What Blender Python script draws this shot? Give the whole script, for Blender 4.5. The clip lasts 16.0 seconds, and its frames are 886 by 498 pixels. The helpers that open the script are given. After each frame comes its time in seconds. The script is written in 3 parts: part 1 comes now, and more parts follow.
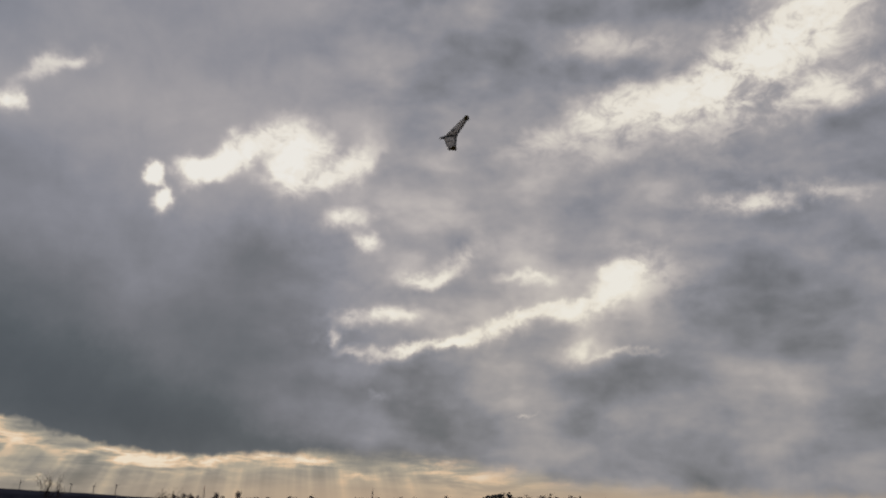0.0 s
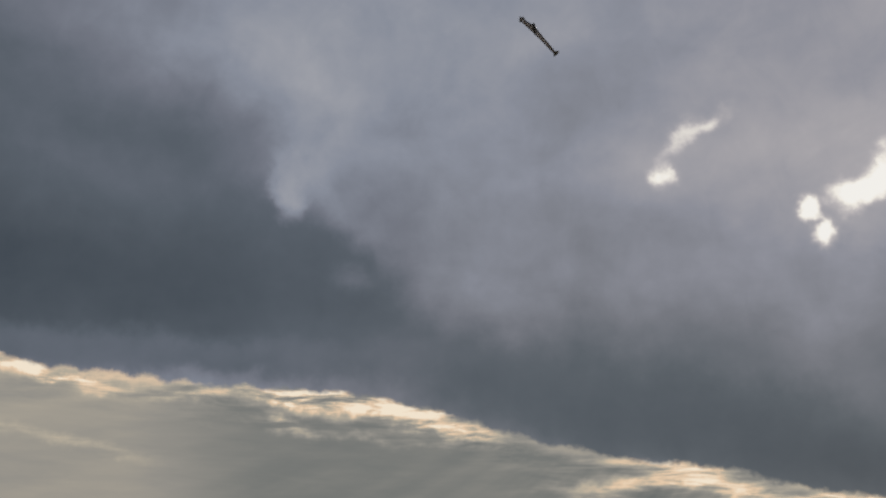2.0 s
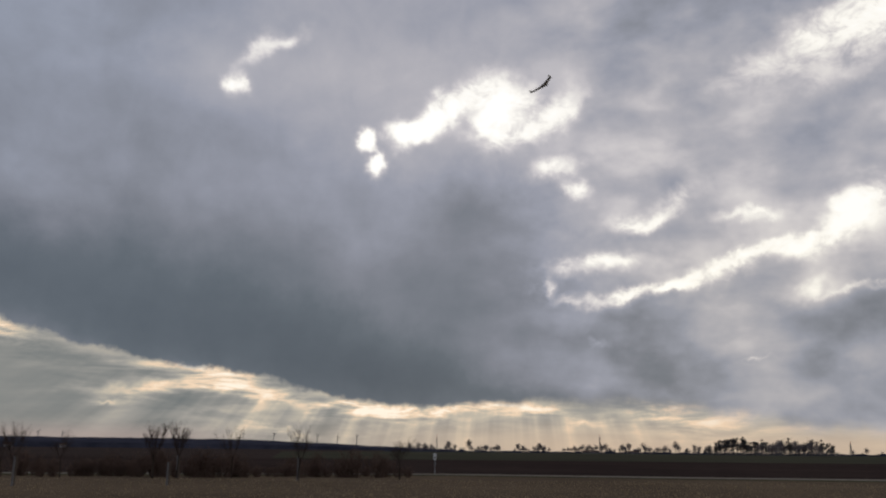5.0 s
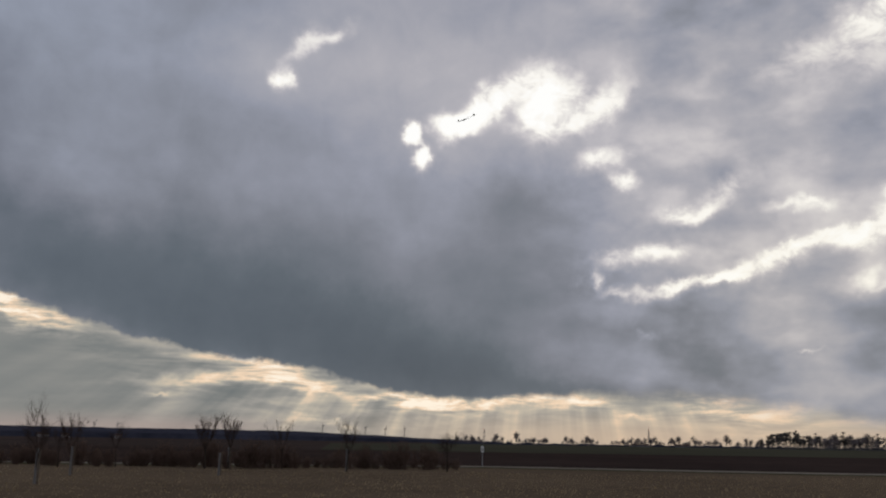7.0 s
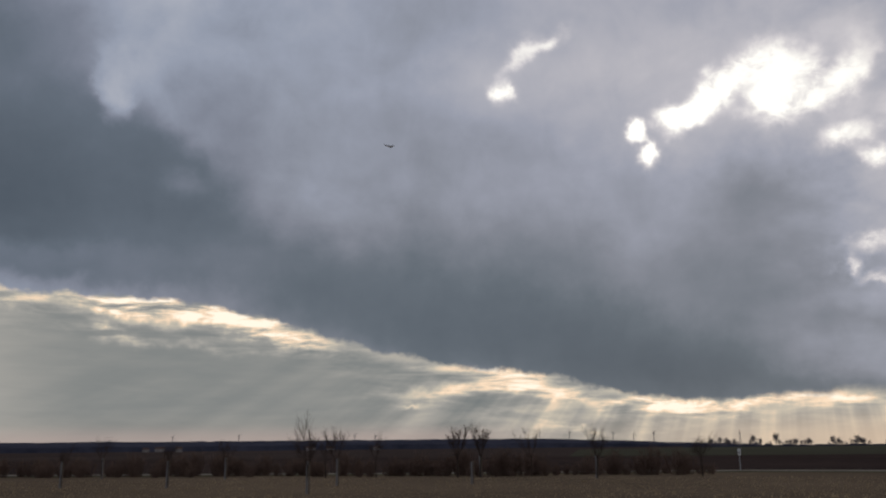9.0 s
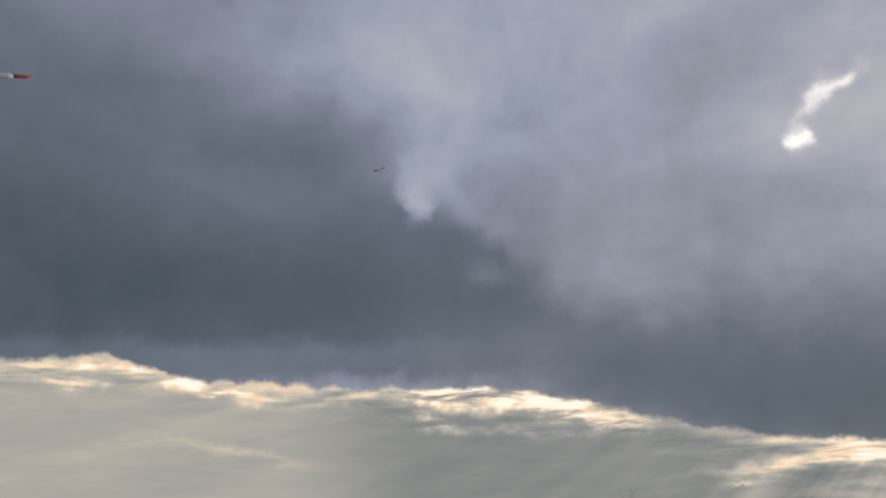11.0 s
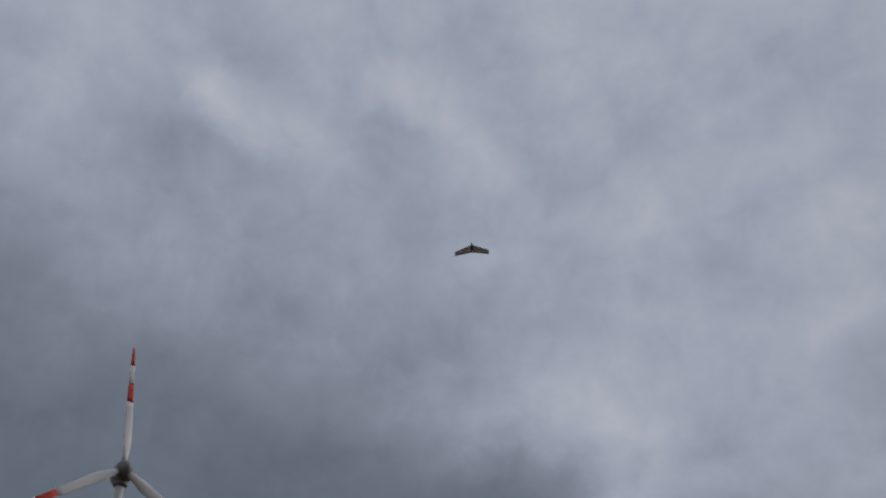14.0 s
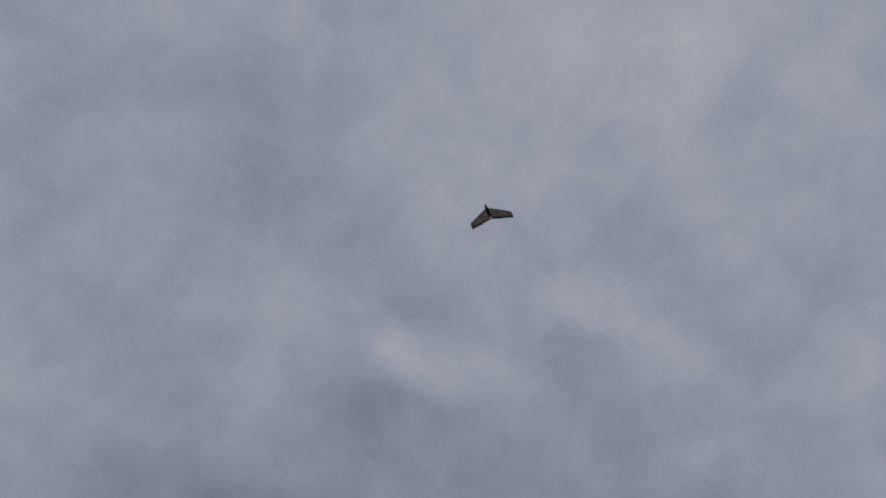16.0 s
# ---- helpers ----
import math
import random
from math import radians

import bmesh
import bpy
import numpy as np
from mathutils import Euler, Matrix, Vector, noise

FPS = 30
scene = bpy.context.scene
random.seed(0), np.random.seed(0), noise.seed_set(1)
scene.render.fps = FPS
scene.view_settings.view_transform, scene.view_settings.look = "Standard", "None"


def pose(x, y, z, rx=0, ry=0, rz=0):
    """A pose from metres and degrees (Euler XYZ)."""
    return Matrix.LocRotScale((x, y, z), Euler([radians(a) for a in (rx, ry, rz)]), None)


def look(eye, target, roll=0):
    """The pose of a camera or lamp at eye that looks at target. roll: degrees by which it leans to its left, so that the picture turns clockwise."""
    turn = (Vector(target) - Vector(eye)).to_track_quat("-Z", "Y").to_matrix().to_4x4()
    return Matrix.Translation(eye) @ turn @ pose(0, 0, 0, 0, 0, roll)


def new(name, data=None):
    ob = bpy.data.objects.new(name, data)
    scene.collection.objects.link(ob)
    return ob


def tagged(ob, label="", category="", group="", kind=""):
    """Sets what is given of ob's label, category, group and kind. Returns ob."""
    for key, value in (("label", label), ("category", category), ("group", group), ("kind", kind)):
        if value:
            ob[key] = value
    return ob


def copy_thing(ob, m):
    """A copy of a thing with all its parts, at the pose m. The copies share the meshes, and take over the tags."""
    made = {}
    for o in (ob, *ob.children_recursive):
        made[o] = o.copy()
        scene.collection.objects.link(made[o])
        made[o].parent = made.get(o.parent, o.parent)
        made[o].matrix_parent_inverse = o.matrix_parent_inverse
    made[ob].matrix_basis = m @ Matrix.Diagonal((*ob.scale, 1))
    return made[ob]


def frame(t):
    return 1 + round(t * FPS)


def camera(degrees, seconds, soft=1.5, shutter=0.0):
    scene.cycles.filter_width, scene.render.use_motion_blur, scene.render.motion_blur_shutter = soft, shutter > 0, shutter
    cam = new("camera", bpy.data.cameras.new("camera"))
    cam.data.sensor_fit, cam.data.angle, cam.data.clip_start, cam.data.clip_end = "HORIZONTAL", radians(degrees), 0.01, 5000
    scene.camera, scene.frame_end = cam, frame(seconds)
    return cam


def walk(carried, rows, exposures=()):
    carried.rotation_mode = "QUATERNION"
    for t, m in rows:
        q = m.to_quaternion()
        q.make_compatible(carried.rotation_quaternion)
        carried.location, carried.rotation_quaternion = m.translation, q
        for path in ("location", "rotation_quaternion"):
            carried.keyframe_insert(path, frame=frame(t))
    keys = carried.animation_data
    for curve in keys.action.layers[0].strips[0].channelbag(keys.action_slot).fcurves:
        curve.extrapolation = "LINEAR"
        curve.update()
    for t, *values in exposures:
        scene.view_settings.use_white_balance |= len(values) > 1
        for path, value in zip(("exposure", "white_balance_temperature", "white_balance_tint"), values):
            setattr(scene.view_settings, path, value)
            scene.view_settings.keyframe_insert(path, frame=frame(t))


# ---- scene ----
EYE = Vector((0, 0, 1.6))


def aim(yaw, pitch, roll):
    a, e = radians(yaw), radians(pitch)
    return look(EYE, EYE + Vector((-math.sin(a) * math.cos(e), math.cos(a) * math.cos(e), math.sin(e))), roll)


cam = camera(53.0, 16.0, soft=2.2)
walk(cam, [(t, aim(y, p, r)) for t, y, p, r in (
    (0, -17.0, 16.18, 1.2), (0.5, -4.6, 15.37, 0.85), (1, 9.0, 15.52, 0.6), (1.5, 20.5, 15.9, 0.5),
    (2, 26.0, 18.4, 0.6), (2.5, 21.5, 18.9, 0.8), (3, 14.2, 16.15, 0.7), (3.5, 8.14, 13.39, 0.4),
    (4, 3.91, 13.17, 0.34), (4.5, -0.81, 13.1, -0.15), (4.7, -2.2, 12.95, 0.3), (5.6, -3.4, 12.6, 0.7),
    (6.4, -2.3, 12.4, 1.0), (6.8, -0.87, 12.29, 1.05), (7, 0.0, 12.25, 0.88), (7.5, 2.92, 12.21, 0.55),
    (8, 6.17, 12.19, 0.19), (8.5, 10.37, 12.42, -0.15), (9, 15.2, 12.63, -0.6), (9.5, 19.87, 13.3, -1.07),
    (10, 24.83, 14.36, -1.5), (10.2, 26.88, 14.89, -1.55), (11.2, 36.8, 19.0, -2.0), (12.3, 45.0, 23.65, -2.45),
    (12.5, 45.56, 24.5, -2.5), (13, 46.29, 28.04, -2.5), (13.5, 46.42, 34.66, -2.7), (14, 47.01, 40.76, -3.2),
    (14.5, 49.2, 44.6, -4.0), (15, 51.6, 47.67, -4.7), (15.5, 55.95, 51.23, -5.1), (16, 62.83, 55.91, -5.5))],
     exposures=((0, -0.25, 6850, 10), (1.5, -0.25, 6800, 10), (2.5, 0, 6600, 10), (3.5, 0.06, 6500, 10), (4.7, 0.1, 6500, 10), (7, 0.05, 6500, 10), (8.5, 0.15, 6500, 10),
                (9.5, 0.22, 6500, 10), (10.2, 0.22, 6500, 10), (12.5, 0.18, 6500, 10), (13.2, 0.22, 6500, 10), (14.5, 0.12, 6500, 10), (16, -0.1, 6500, 10)))


# ---- sky and sun ----
def lin(r, g, b):
    return [(c / 255 / 12.92) if c / 255 <= 0.04045 else ((c / 255 + 0.055) / 1.055) ** 2.4 for c in (r, g, b)] + [1.0]


world = bpy.data.worlds.new("cloudy_sky")
scene.world = world
world.use_nodes = True
sky = world.node_tree
sky.nodes.clear()


def put(tree, kind, ins=(), **props):
    n = tree.nodes.new(kind)
    for k, v in props.items():
        setattr(n, k, v)
    for k, v in dict(ins).items():
        if isinstance(v, bpy.types.NodeSocket):
            tree.links.new(v, n.inputs[k])
        else:
            n.inputs[k].default_value = v
    return n


def calc(op, a, b=0.0, c=0.0, clamp=False):
    return put(sky, "ShaderNodeMath", {0: a, 1: b, 2: c}, operation=op, use_clamp=clamp).outputs[0]


def span_of(v, a, b, c, d, smooth=True):
    return put(sky, "ShaderNodeMapRange", {0: v, 1: a, 2: b, 3: c, 4: d},
               interpolation_type="SMOOTHSTEP" if smooth else "LINEAR").outputs[0]


def cloud_noise(vec, scale, detail=5.0, rough=0.55, distort=0.0):
    return put(sky, "ShaderNodeTexNoise", {"Vector": vec, "Scale": scale, "Detail": detail, "Roughness": rough, "Distortion": distort})


def ramp(tree, fac, stops):
    n = put(tree, "ShaderNodeValToRGB", {0: fac})
    el = n.color_ramp.elements
    while len(el) < len(stops):
        el.new(0.5)
    for e, (p, c) in zip(el, stops):
        e.position, e.color = p, c
    return n.outputs[0]


way = put(sky, "ShaderNodeTexCoord").outputs["Generated"]
xyz = put(sky, "ShaderNodeSeparateXYZ", {0: way})
az = calc("MULTIPLY", calc("ARCTAN2", calc("MULTIPLY", xyz.outputs[0], -1.0), xyz.outputs[1]), 57.2958)
el = calc("MULTIPLY", calc("ARCSINE", xyz.outputs[2]), 57.2958)
flat = calc("DIVIDE", 1.0, calc("ADD", calc("MAXIMUM", xyz.outputs[2], 0.0), 0.42))
deck = put(sky, "ShaderNodeCombineXYZ", {0: calc("MULTIPLY", xyz.outputs[0], flat), 1: calc("MULTIPLY", xyz.outputs[1], flat), 2: xyz.outputs[2]}).outputs[0]
curl = put(sky, "ShaderNodeSeparateColor", {0: cloud_noise(way, 11.0, 4.0, 0.6).outputs["Color"]})
tiny = put(sky, "ShaderNodeSeparateColor", {0: cloud_noise(way, 120.0, 3.0, 0.6).outputs["Color"]})
fine = put(sky, "ShaderNodeSeparateColor", {0: cloud_noise(way, 42.0, 4.0, 0.6).outputs["Color"]})


def nudged(v, i, big, small):
    v = calc("MULTIPLY_ADD", calc("SUBTRACT", curl.outputs[i], 0.5), big, v)
    v = calc("MULTIPLY_ADD", calc("SUBTRACT", fine.outputs[i], 0.5), small, v)
    return calc("MULTIPLY_ADD", calc("SUBTRACT", tiny.outputs[i], 0.5), small * 0.2, v)


place = put(sky, "ShaderNodeCombineXYZ", {0: nudged(az, 0, 3.6, 1.4), 1: nudged(el, 1, 2.8, 1.1)}).outputs[0]

# the deck of cloud: how bright each part of it is, in degrees of heading and height
def painted(under, a, e, wide, high, turn, value, soft):
    """The deck with an oval part of it brought to a value, its rim soft (1) or crisp (0.2)."""
    m = put(sky, "ShaderNodeMapping", {"Vector": place, "Location": (a, e, 0), "Rotation": (0, 0, radians(-turn)), "Scale": (wide * 2, high * 2, 1)}, vector_type="TEXTURE")
    g = put(sky, "ShaderNodeTexGradient", {0: m.outputs[0]}, gradient_type="SPHERICAL").outputs["Fac"]
    return put(sky, "ShaderNodeMix", {0: span_of(g, 0.5 - soft / 2, 0.5 + soft / 2, 0.0, 1.0), 2: under, 3: value}).outputs[0]


thick = span_of(el, 20.0, 60.0, 0.52, 0.56)
# high veil, brighter towards the break and dull in the west
thick = painted(thick, 70, 34, 17, 10, 0, 0.38, 1.0)
thick = painted(thick, 27, 28, 13, 10, 0, 0.64, 1.0)
thick = painted(thick, 19, 23, 11, 6, 0, 0.49, 1.0)
thick = painted(thick, -16, 16, 14, 9, 0, 0.62, 0.9)
thick = painted(thick, -18, 11, 10, 3.4, 8, 0.70, 1.0)
thick = painted(thick, -25, 6, 12, 3.2, 0, 0.59, 0.9)
thick = painted(thick, -5, 21.5, 11, 5.5, 0, 0.63, 1.0)
thick = painted(thick, 9.5, 24, 6, 3.5, 10, 0.59, 1.0)
thick = painted(thick, -3, 29.5, 14, 3, 0, 0.54, 1.0)
# the great cloud, dark along its foot
thick = painted(thick, 13, 10.5, 25, 7, -10, 0.465, 0.9)
thick = painted(thick, 9, 7.6, 20, 4.2, -10, 0.40, 0.9)
thick = painted(thick, 21, 10, 10, 2.6, -13, 0.38, 0.9)
thick = painted(thick, 3, 5.6, 13, 2.6, -7, 0.35, 0.9)
thick = painted(thick, -5.5, 14.3, 5.5, 2.6, -8, 0.445, 0.9)
thick = painted(thick, -4.0, 9.5, 6.5, 3.5, -10, 0.435, 0.9)
thick = painted(thick, -11, 5.4, 5.5, 1.8, 0, 0.465, 0.6)
thick = painted(thick, -18.5, 5.0, 3.6, 1.3, 0, 0.50, 0.6)
thick = painted(thick, -26, 7.5, 5.0, 1.4, 0, 0.51, 0.7)
thick = painted(thick, -15.5, 8.9, 3.2, 0.9, 0, 0.53, 0.6)
thick = painted(thick, 23.5, 18.5, 4.5, 4, -5, 0.50, 0.9)
# the western cloud with its steep rim
thick = painted(thick, 63, 19, 22, 8.5, 0, 0.37, 0.9)
thick = painted(thick, 40, 16.2, 11.5, 5.6, -12, 0.405, 0.2)
thick = painted(thick, 38, 13, 9, 2.4, -5, 0.39, 0.7)
thick = painted(thick, 55, 15.4, 17, 4.5, 0, 0.315, 0.9)
thick = painted(thick, 47, 11.3, 18, 0.9, 0, 0.405, 0.8)
thick = painted(thick, 36.6, 22.0, 1.0, 1.7, 8, 0.66, 0.7)
thick = painted(thick, 35.2, 24.0, 1.6, 1.6, -30, 0.61, 0.9)
thick = painted(thick, 31.6, 16.4, 1.3, 0.7, 0, 0.43, 1.0)
thick = painted(thick, 46, 23.5, 8.5, 4, 0, 0.40, 0.9)
# overhead
thick = painted(thick, 65, 41, 22, 7, 0, 0.505, 1.0)
thick = painted(thick, 28, 37, 9, 5, 0, 0.54, 1.0)
thick = painted(thick, 67.6, 49.4, 4.5, 1.3, -25, 0.63, 1.0)
thick = painted(thick, 61, 48.3, 5, 1.4, -20, 0.58, 1.0)
thick = painted(thick, 49.3, 51.1, 4.0, 1.5, 0, 0.64, 1.0)
thick = painted(thick, 44.7, 48.0, 5.0, 1.6, -40, 0.60, 1.0)
thick = painted(thick, 80, 49.5, 7, 5, 0, 0.58, 1.0)
thick = painted(thick, 96, 60, 18, 8, 0, 0.53, 1.0)
thick = painted(thick, 40, 63, 26, 7, 0, 0.60, 1.0)
thick = calc("ADD", thick, span_of(thick, 0.35, 0.50, 0.0, 0.06))

# billows of two sizes, stronger where the deck is broken, gentler in the dense bellies
n_big = cloud_noise(deck, 3.4, 3.0, 0.45, 0.3).outputs[0]
n_mid = cloud_noise(put(sky, "ShaderNodeMapping", {"Vector": way, "Scale": (1, 1, 1.5)}).outputs[0], 7.5, 7.0, 0.55, 0.2).outputs[0]
n_wisp = cloud_noise(put(sky, "ShaderNodeMapping", {"Vector": way, "Rotation": (0, 0.5, 0), "Scale": (1.5, 1.5, 1)}).outputs[0], 16.0, 5.0, 0.55, 0.6).outputs[0]
dense = span_of(thick, 0.34, 0.58, 0.4, 1.0)
thick = calc("MULTIPLY_ADD", calc("SUBTRACT", n_big, 0.5), calc("MULTIPLY", dense, 0.13), thick)
thick = calc("MULTIPLY_ADD", calc("SUBTRACT", n_mid, 0.5), calc("MULTIPLY", dense, span_of(az, -16.0, -3.0, 0.42, 0.20)), thick)
thick = calc("MULTIPLY_ADD", calc("SUBTRACT", n_wisp, 0.5), calc("MULTIPLY", dense, 0.075), thick)
n_rag = cloud_noise(put(sky, "ShaderNodeMapping", {"Vector": way, "Scale": (1, 1, 1.9)}).outputs[0], 12.0, 3.5, 0.45, 0.15).outputs[0]
thick = calc("MULTIPLY_ADD", calc("SUBTRACT", n_rag, 0.48), span_of(az, -15.0, -1.0, 0.42, 0.0), thick)

break_parts, strip_parts = [], []


def blob(a, e, wide, high, turn, amount, onto):
    """A break in the deck, or a lit cloudlet under it."""
    m = put(sky, "ShaderNodeMapping", {"Vector": place, "Location": (a, e, 0), "Rotation": (0, 0, radians(-turn)), "Scale": (wide * 2.35, high * 2.35, 1)}, vector_type="TEXTURE")
    g = put(sky, "ShaderNodeTexGradient", {0: m.outputs[0]}, gradient_type="SPHERICAL").outputs["Fac"]
    onto[-1:] = [calc("MULTIPLY_ADD", calc("POWER", span_of(g, 0.0, 1.0, 0.0, 1.0), 2.1), amount * 1.1, onto[-1] if onto else 0.0)]


# sun break
blob(-7.14, 21.40, 2.35, 1.75, 0, 0.62, onto=break_parts)
blob(-10.75, 21.15, 2.0, 0.60, 30, 0.20, onto=break_parts)
blob(-2.46, 21.17, 2.42, 0.69, 32, 0.46, onto=break_parts)
blob(-0.24, 20.20, 1.32, 0.66, 0, 0.45, onto=break_parts)
# beads
blob(1.66, 18.03, 0.57, 0.62, 0, 0.50, onto=break_parts)
blob(2.36, 19.66, 0.46, 0.44, 0, 0.50, onto=break_parts)
blob(1.95, 18.86, 0.23, 0.87, 20, 0.12, onto=break_parts)
# twin holes
blob(11.20, 22.44, 0.67, 0.55, 0, 0.30, onto=break_parts)
blob(10.20, 22.61, 0.47, 0.44, 0, 0.27, onto=break_parts)
blob(9.96, 24.64, 1.44, 0.58, 45, 0.15, onto=break_parts)
blob(7.86, 25.31, 1.45, 0.47, 10, 0.18, onto=break_parts)
# small holes
blob(-10.38, 17.90, 1.61, 0.62, 15, 0.21, onto=break_parts)
blob(-11.76, 16.64, 0.99, 0.51, 0, 0.27, onto=break_parts)
blob(-15.74, 14.26, 1.73, 0.51, 5, 0.27, onto=break_parts)
blob(-18.19, 15.42, 1.74, 0.66, 25, 0.17, onto=break_parts)
# long gap
blob(-9.52, 10.35, 0.48, 0.47, 0, 0.30, onto=break_parts)
blob(-12.73, 11.64, 2.68, 0.55, 6, 0.28, onto=break_parts)
blob(-11.99, 9.61, 1.92, 0.33, 3, 0.28, onto=break_parts)
blob(-14.84, 9.69, 0.81, 0.29, 0, 0.17, onto=break_parts)
blob(-17.16, 10.05, 3.33, 0.40, 10, 0.25, onto=break_parts)
blob(-28.45, 13.95, 2.68, 1.04, 40, 0.33, onto=break_parts)
blob(-26.19, 12.62, 2.13, 0.59, 22, 0.28, onto=break_parts)
blob(-22.69, 11.72, 2.84, 0.42, 15, 0.25, onto=break_parts)
blob(-20.59, 10.95, 2.12, 0.49, 10, 0.17, onto=break_parts)
blob(-17.43, 10.07, 1.76, 0.24, 0, 0.20, onto=break_parts)
blob(-28.78, 9.49, 1.93, 0.19, 0, 0.19, onto=break_parts)
blob(-26.03, 9.96, 1.06, 0.45, 30, 0.12, onto=break_parts)
blob(-22.66, 14.07, 1.61, 0.35, 0, 0.16, onto=break_parts)
blob(-13.16, 6.94, 0.70, 0.16, 0, 0.12, onto=break_parts)
blob(-22.43, 5.38, 0.77, 0.14, 0, 0.12, onto=break_parts)
blob(-31.36, 14.05, 2.86, 2.08, 0, 0.11, onto=break_parts)
# beyond
blob(-40.5, 27.54, 7.5, 3.0, 38, 0.37, onto=break_parts)
blob(-33.22, 25.12, 6.84, 1.75, 22, 0.33, onto=break_parts)
blob(-26.30, 23.96, 5.98, 1.02, 15, 0.17, onto=break_parts)
blob(-28.79, 28.72, 4.57, 1.02, 0, 0.15, onto=break_parts)
blob(-38.84, 18.66, 5.00, 0.58, 0, 0.26, onto=break_parts)
blob(-44.48, 24.71, 5.61, 1.09, 10, 0.20, onto=break_parts)

n_torn = cloud_noise(put(sky, "ShaderNodeMapping", {"Vector": way, "Scale": (1, 1, 1.6)}).outputs[0], 26.0, 6.0, 0.62, 0.4).outputs[0]
thick = calc("MULTIPLY_ADD", break_parts[-1], span_of(n_torn, 0.32, 0.64, 0.45, 1.3), thick)
deck_colour = ramp(sky, calc("MULTIPLY", thick, 0.8), [(p * 0.8, lin(*c)) for p, c in (
    (0.18, (49, 55, 66)), (0.30, (70, 79, 89)), (0.40, (95, 103, 112)), (0.5, (124, 128, 138)), (0.6, (149, 154, 165)),
    (0.70, (175, 176, 181)), (0.83, (216, 213, 212)), (0.96, (250, 247, 241)), (1.12, (255, 255, 253)))])

tint = ramp(sky, span_of(calc("MULTIPLY_ADD", el, 0.7, az), 20.0, 52.0, 0.0, 1.0), [(0.0, (0.985, 0.96, 0.99, 1)), (1.0, (0.925, 0.955, 1.02, 1))])
west = span_of(calc("MULTIPLY_ADD", el, 0.7, az), 20.0, 52.0, 0.0, 1.0)
tinted = calc("MAXIMUM", span_of(thick, 0.46, 0.62, 0.0, 1.0), calc("MULTIPLY", west, span_of(thick, 0.30, 0.46, 0.2, 1.0)))
deck_colour = put(sky, "ShaderNodeMix", {0: calc("MULTIPLY", tinted, span_of(thick, 0.72, 0.9, 1.0, 0.0)), 6: deck_colour, 7: tint}, data_type="RGBA", blend_type="MULTIPLY").outputs[2]
warm = calc("MULTIPLY", span_of(az, -7.0, -20.0, 0.0, 1.0), span_of(el, 9.0, 17.0, 1.0, 0.35))
deck_colour = put(sky, "ShaderNodeMix", {0: warm, 6: deck_colour, 7: (1.0, 0.985, 0.935, 1)}, data_type="RGBA", blend_type="MULTIPLY").outputs[2]

# under the deck: a hazy bright strip with lit edges, small streaks and slanting sunbeams
edge = calc("MULTIPLY", ramp(sky, span_of(az, -40.0, 90.0, 0.0, 1.0, False), [((a + 40) / 130, (e / 15, e / 15, e / 15, 1)) for a, e in (
    (-40, 1.0), (-30, 1.3), (-24, 1.8), (-21, 2.4), (-16, 3.0), (-8.5, 3.1), (-1.6, 2.75), (3.8, 3.3), (8.5, 4.5), (13, 5.0),
    (20, 6.2), (24.7, 7.6), (30, 8.9), (38, 9.3), (46, 9.6), (52, 10.0), (56.7, 11.5), (60, 10.8), (66, 10.8), (72, 11.2), (88, 10.0))]), 15.0)
depth = calc("SUBTRACT", edge, nudged(el, 2, 0.5, 1.1))
streak_at = put(sky, "ShaderNodeCombineXYZ", {0: calc("MULTIPLY", az, 0.16), 1: calc("MULTIPLY", el, 0.95)}).outputs[0]
n_streak = cloud_noise(streak_at, 1.3, 6.0, 0.6, 0.3).outputs[0]
n_patch = cloud_noise(streak_at, 0.45, 2.0, 0.5).outputs[0]
swing = calc("ARCTAN2", calc("SUBTRACT", az, -7.1), calc("SUBTRACT", 23.0, el))
beam_at = put(sky, "ShaderNodeCombineXYZ", {0: calc("MULTIPLY", swing, 7.0)}).outputs[0]
n_beam = cloud_noise(beam_at, 1.9, 3.0, 0.5).outputs[0]
blob(33.14, 8.50, 5.53, 0.73, -4, 0.30, onto=strip_parts)
blob(28.07, 7.65, 4.41, 0.87, -10, 0.32, onto=strip_parts)
blob(24.45, 6.71, 2.20, 0.44, -10, 0.25, onto=strip_parts)
blob(35.36, 7.09, 1.10, 0.36, -12, 0.30, onto=strip_parts)
blob(31.69, 6.39, 6.60, 0.29, -4, 0.10, onto=strip_parts)
blob(12.11, 4.49, 3.29, 0.95, -6, 0.36, onto=strip_parts)
blob(13.94, 3.18, 4.74, 0.44, 0, 0.24, onto=strip_parts)
blob(8.80, 3.65, 2.92, 0.44, -5, 0.25, onto=strip_parts)
blob(6.45, 1.12, 1.46, 0.18, -5, 0.30, onto=strip_parts)
blob(17.12, 2.49, 0.91, 0.15, 0, 0.20, onto=strip_parts)
blob(1.32, 2.44, 3.65, 0.58, -6, 0.32, onto=strip_parts)
blob(50.89, 9.76, 2.22, 0.44, -8, 0.25, onto=strip_parts)
blob(42.20, 8.55, 2.21, 0.44, 0, 0.20, onto=strip_parts)
blob(47.11, 8.86, 1.47, 0.36, 0, 0.15, onto=strip_parts)
blob(49.03, 5.51, 4.39, 0.36, -8, 0.10, onto=strip_parts)
blob(1.97, 2.77, 2.55, 0.36, -5, 0.28, onto=strip_parts)
blob(-3.68, 2.34, 4.74, 0.40, 0, 0.30, onto=strip_parts)
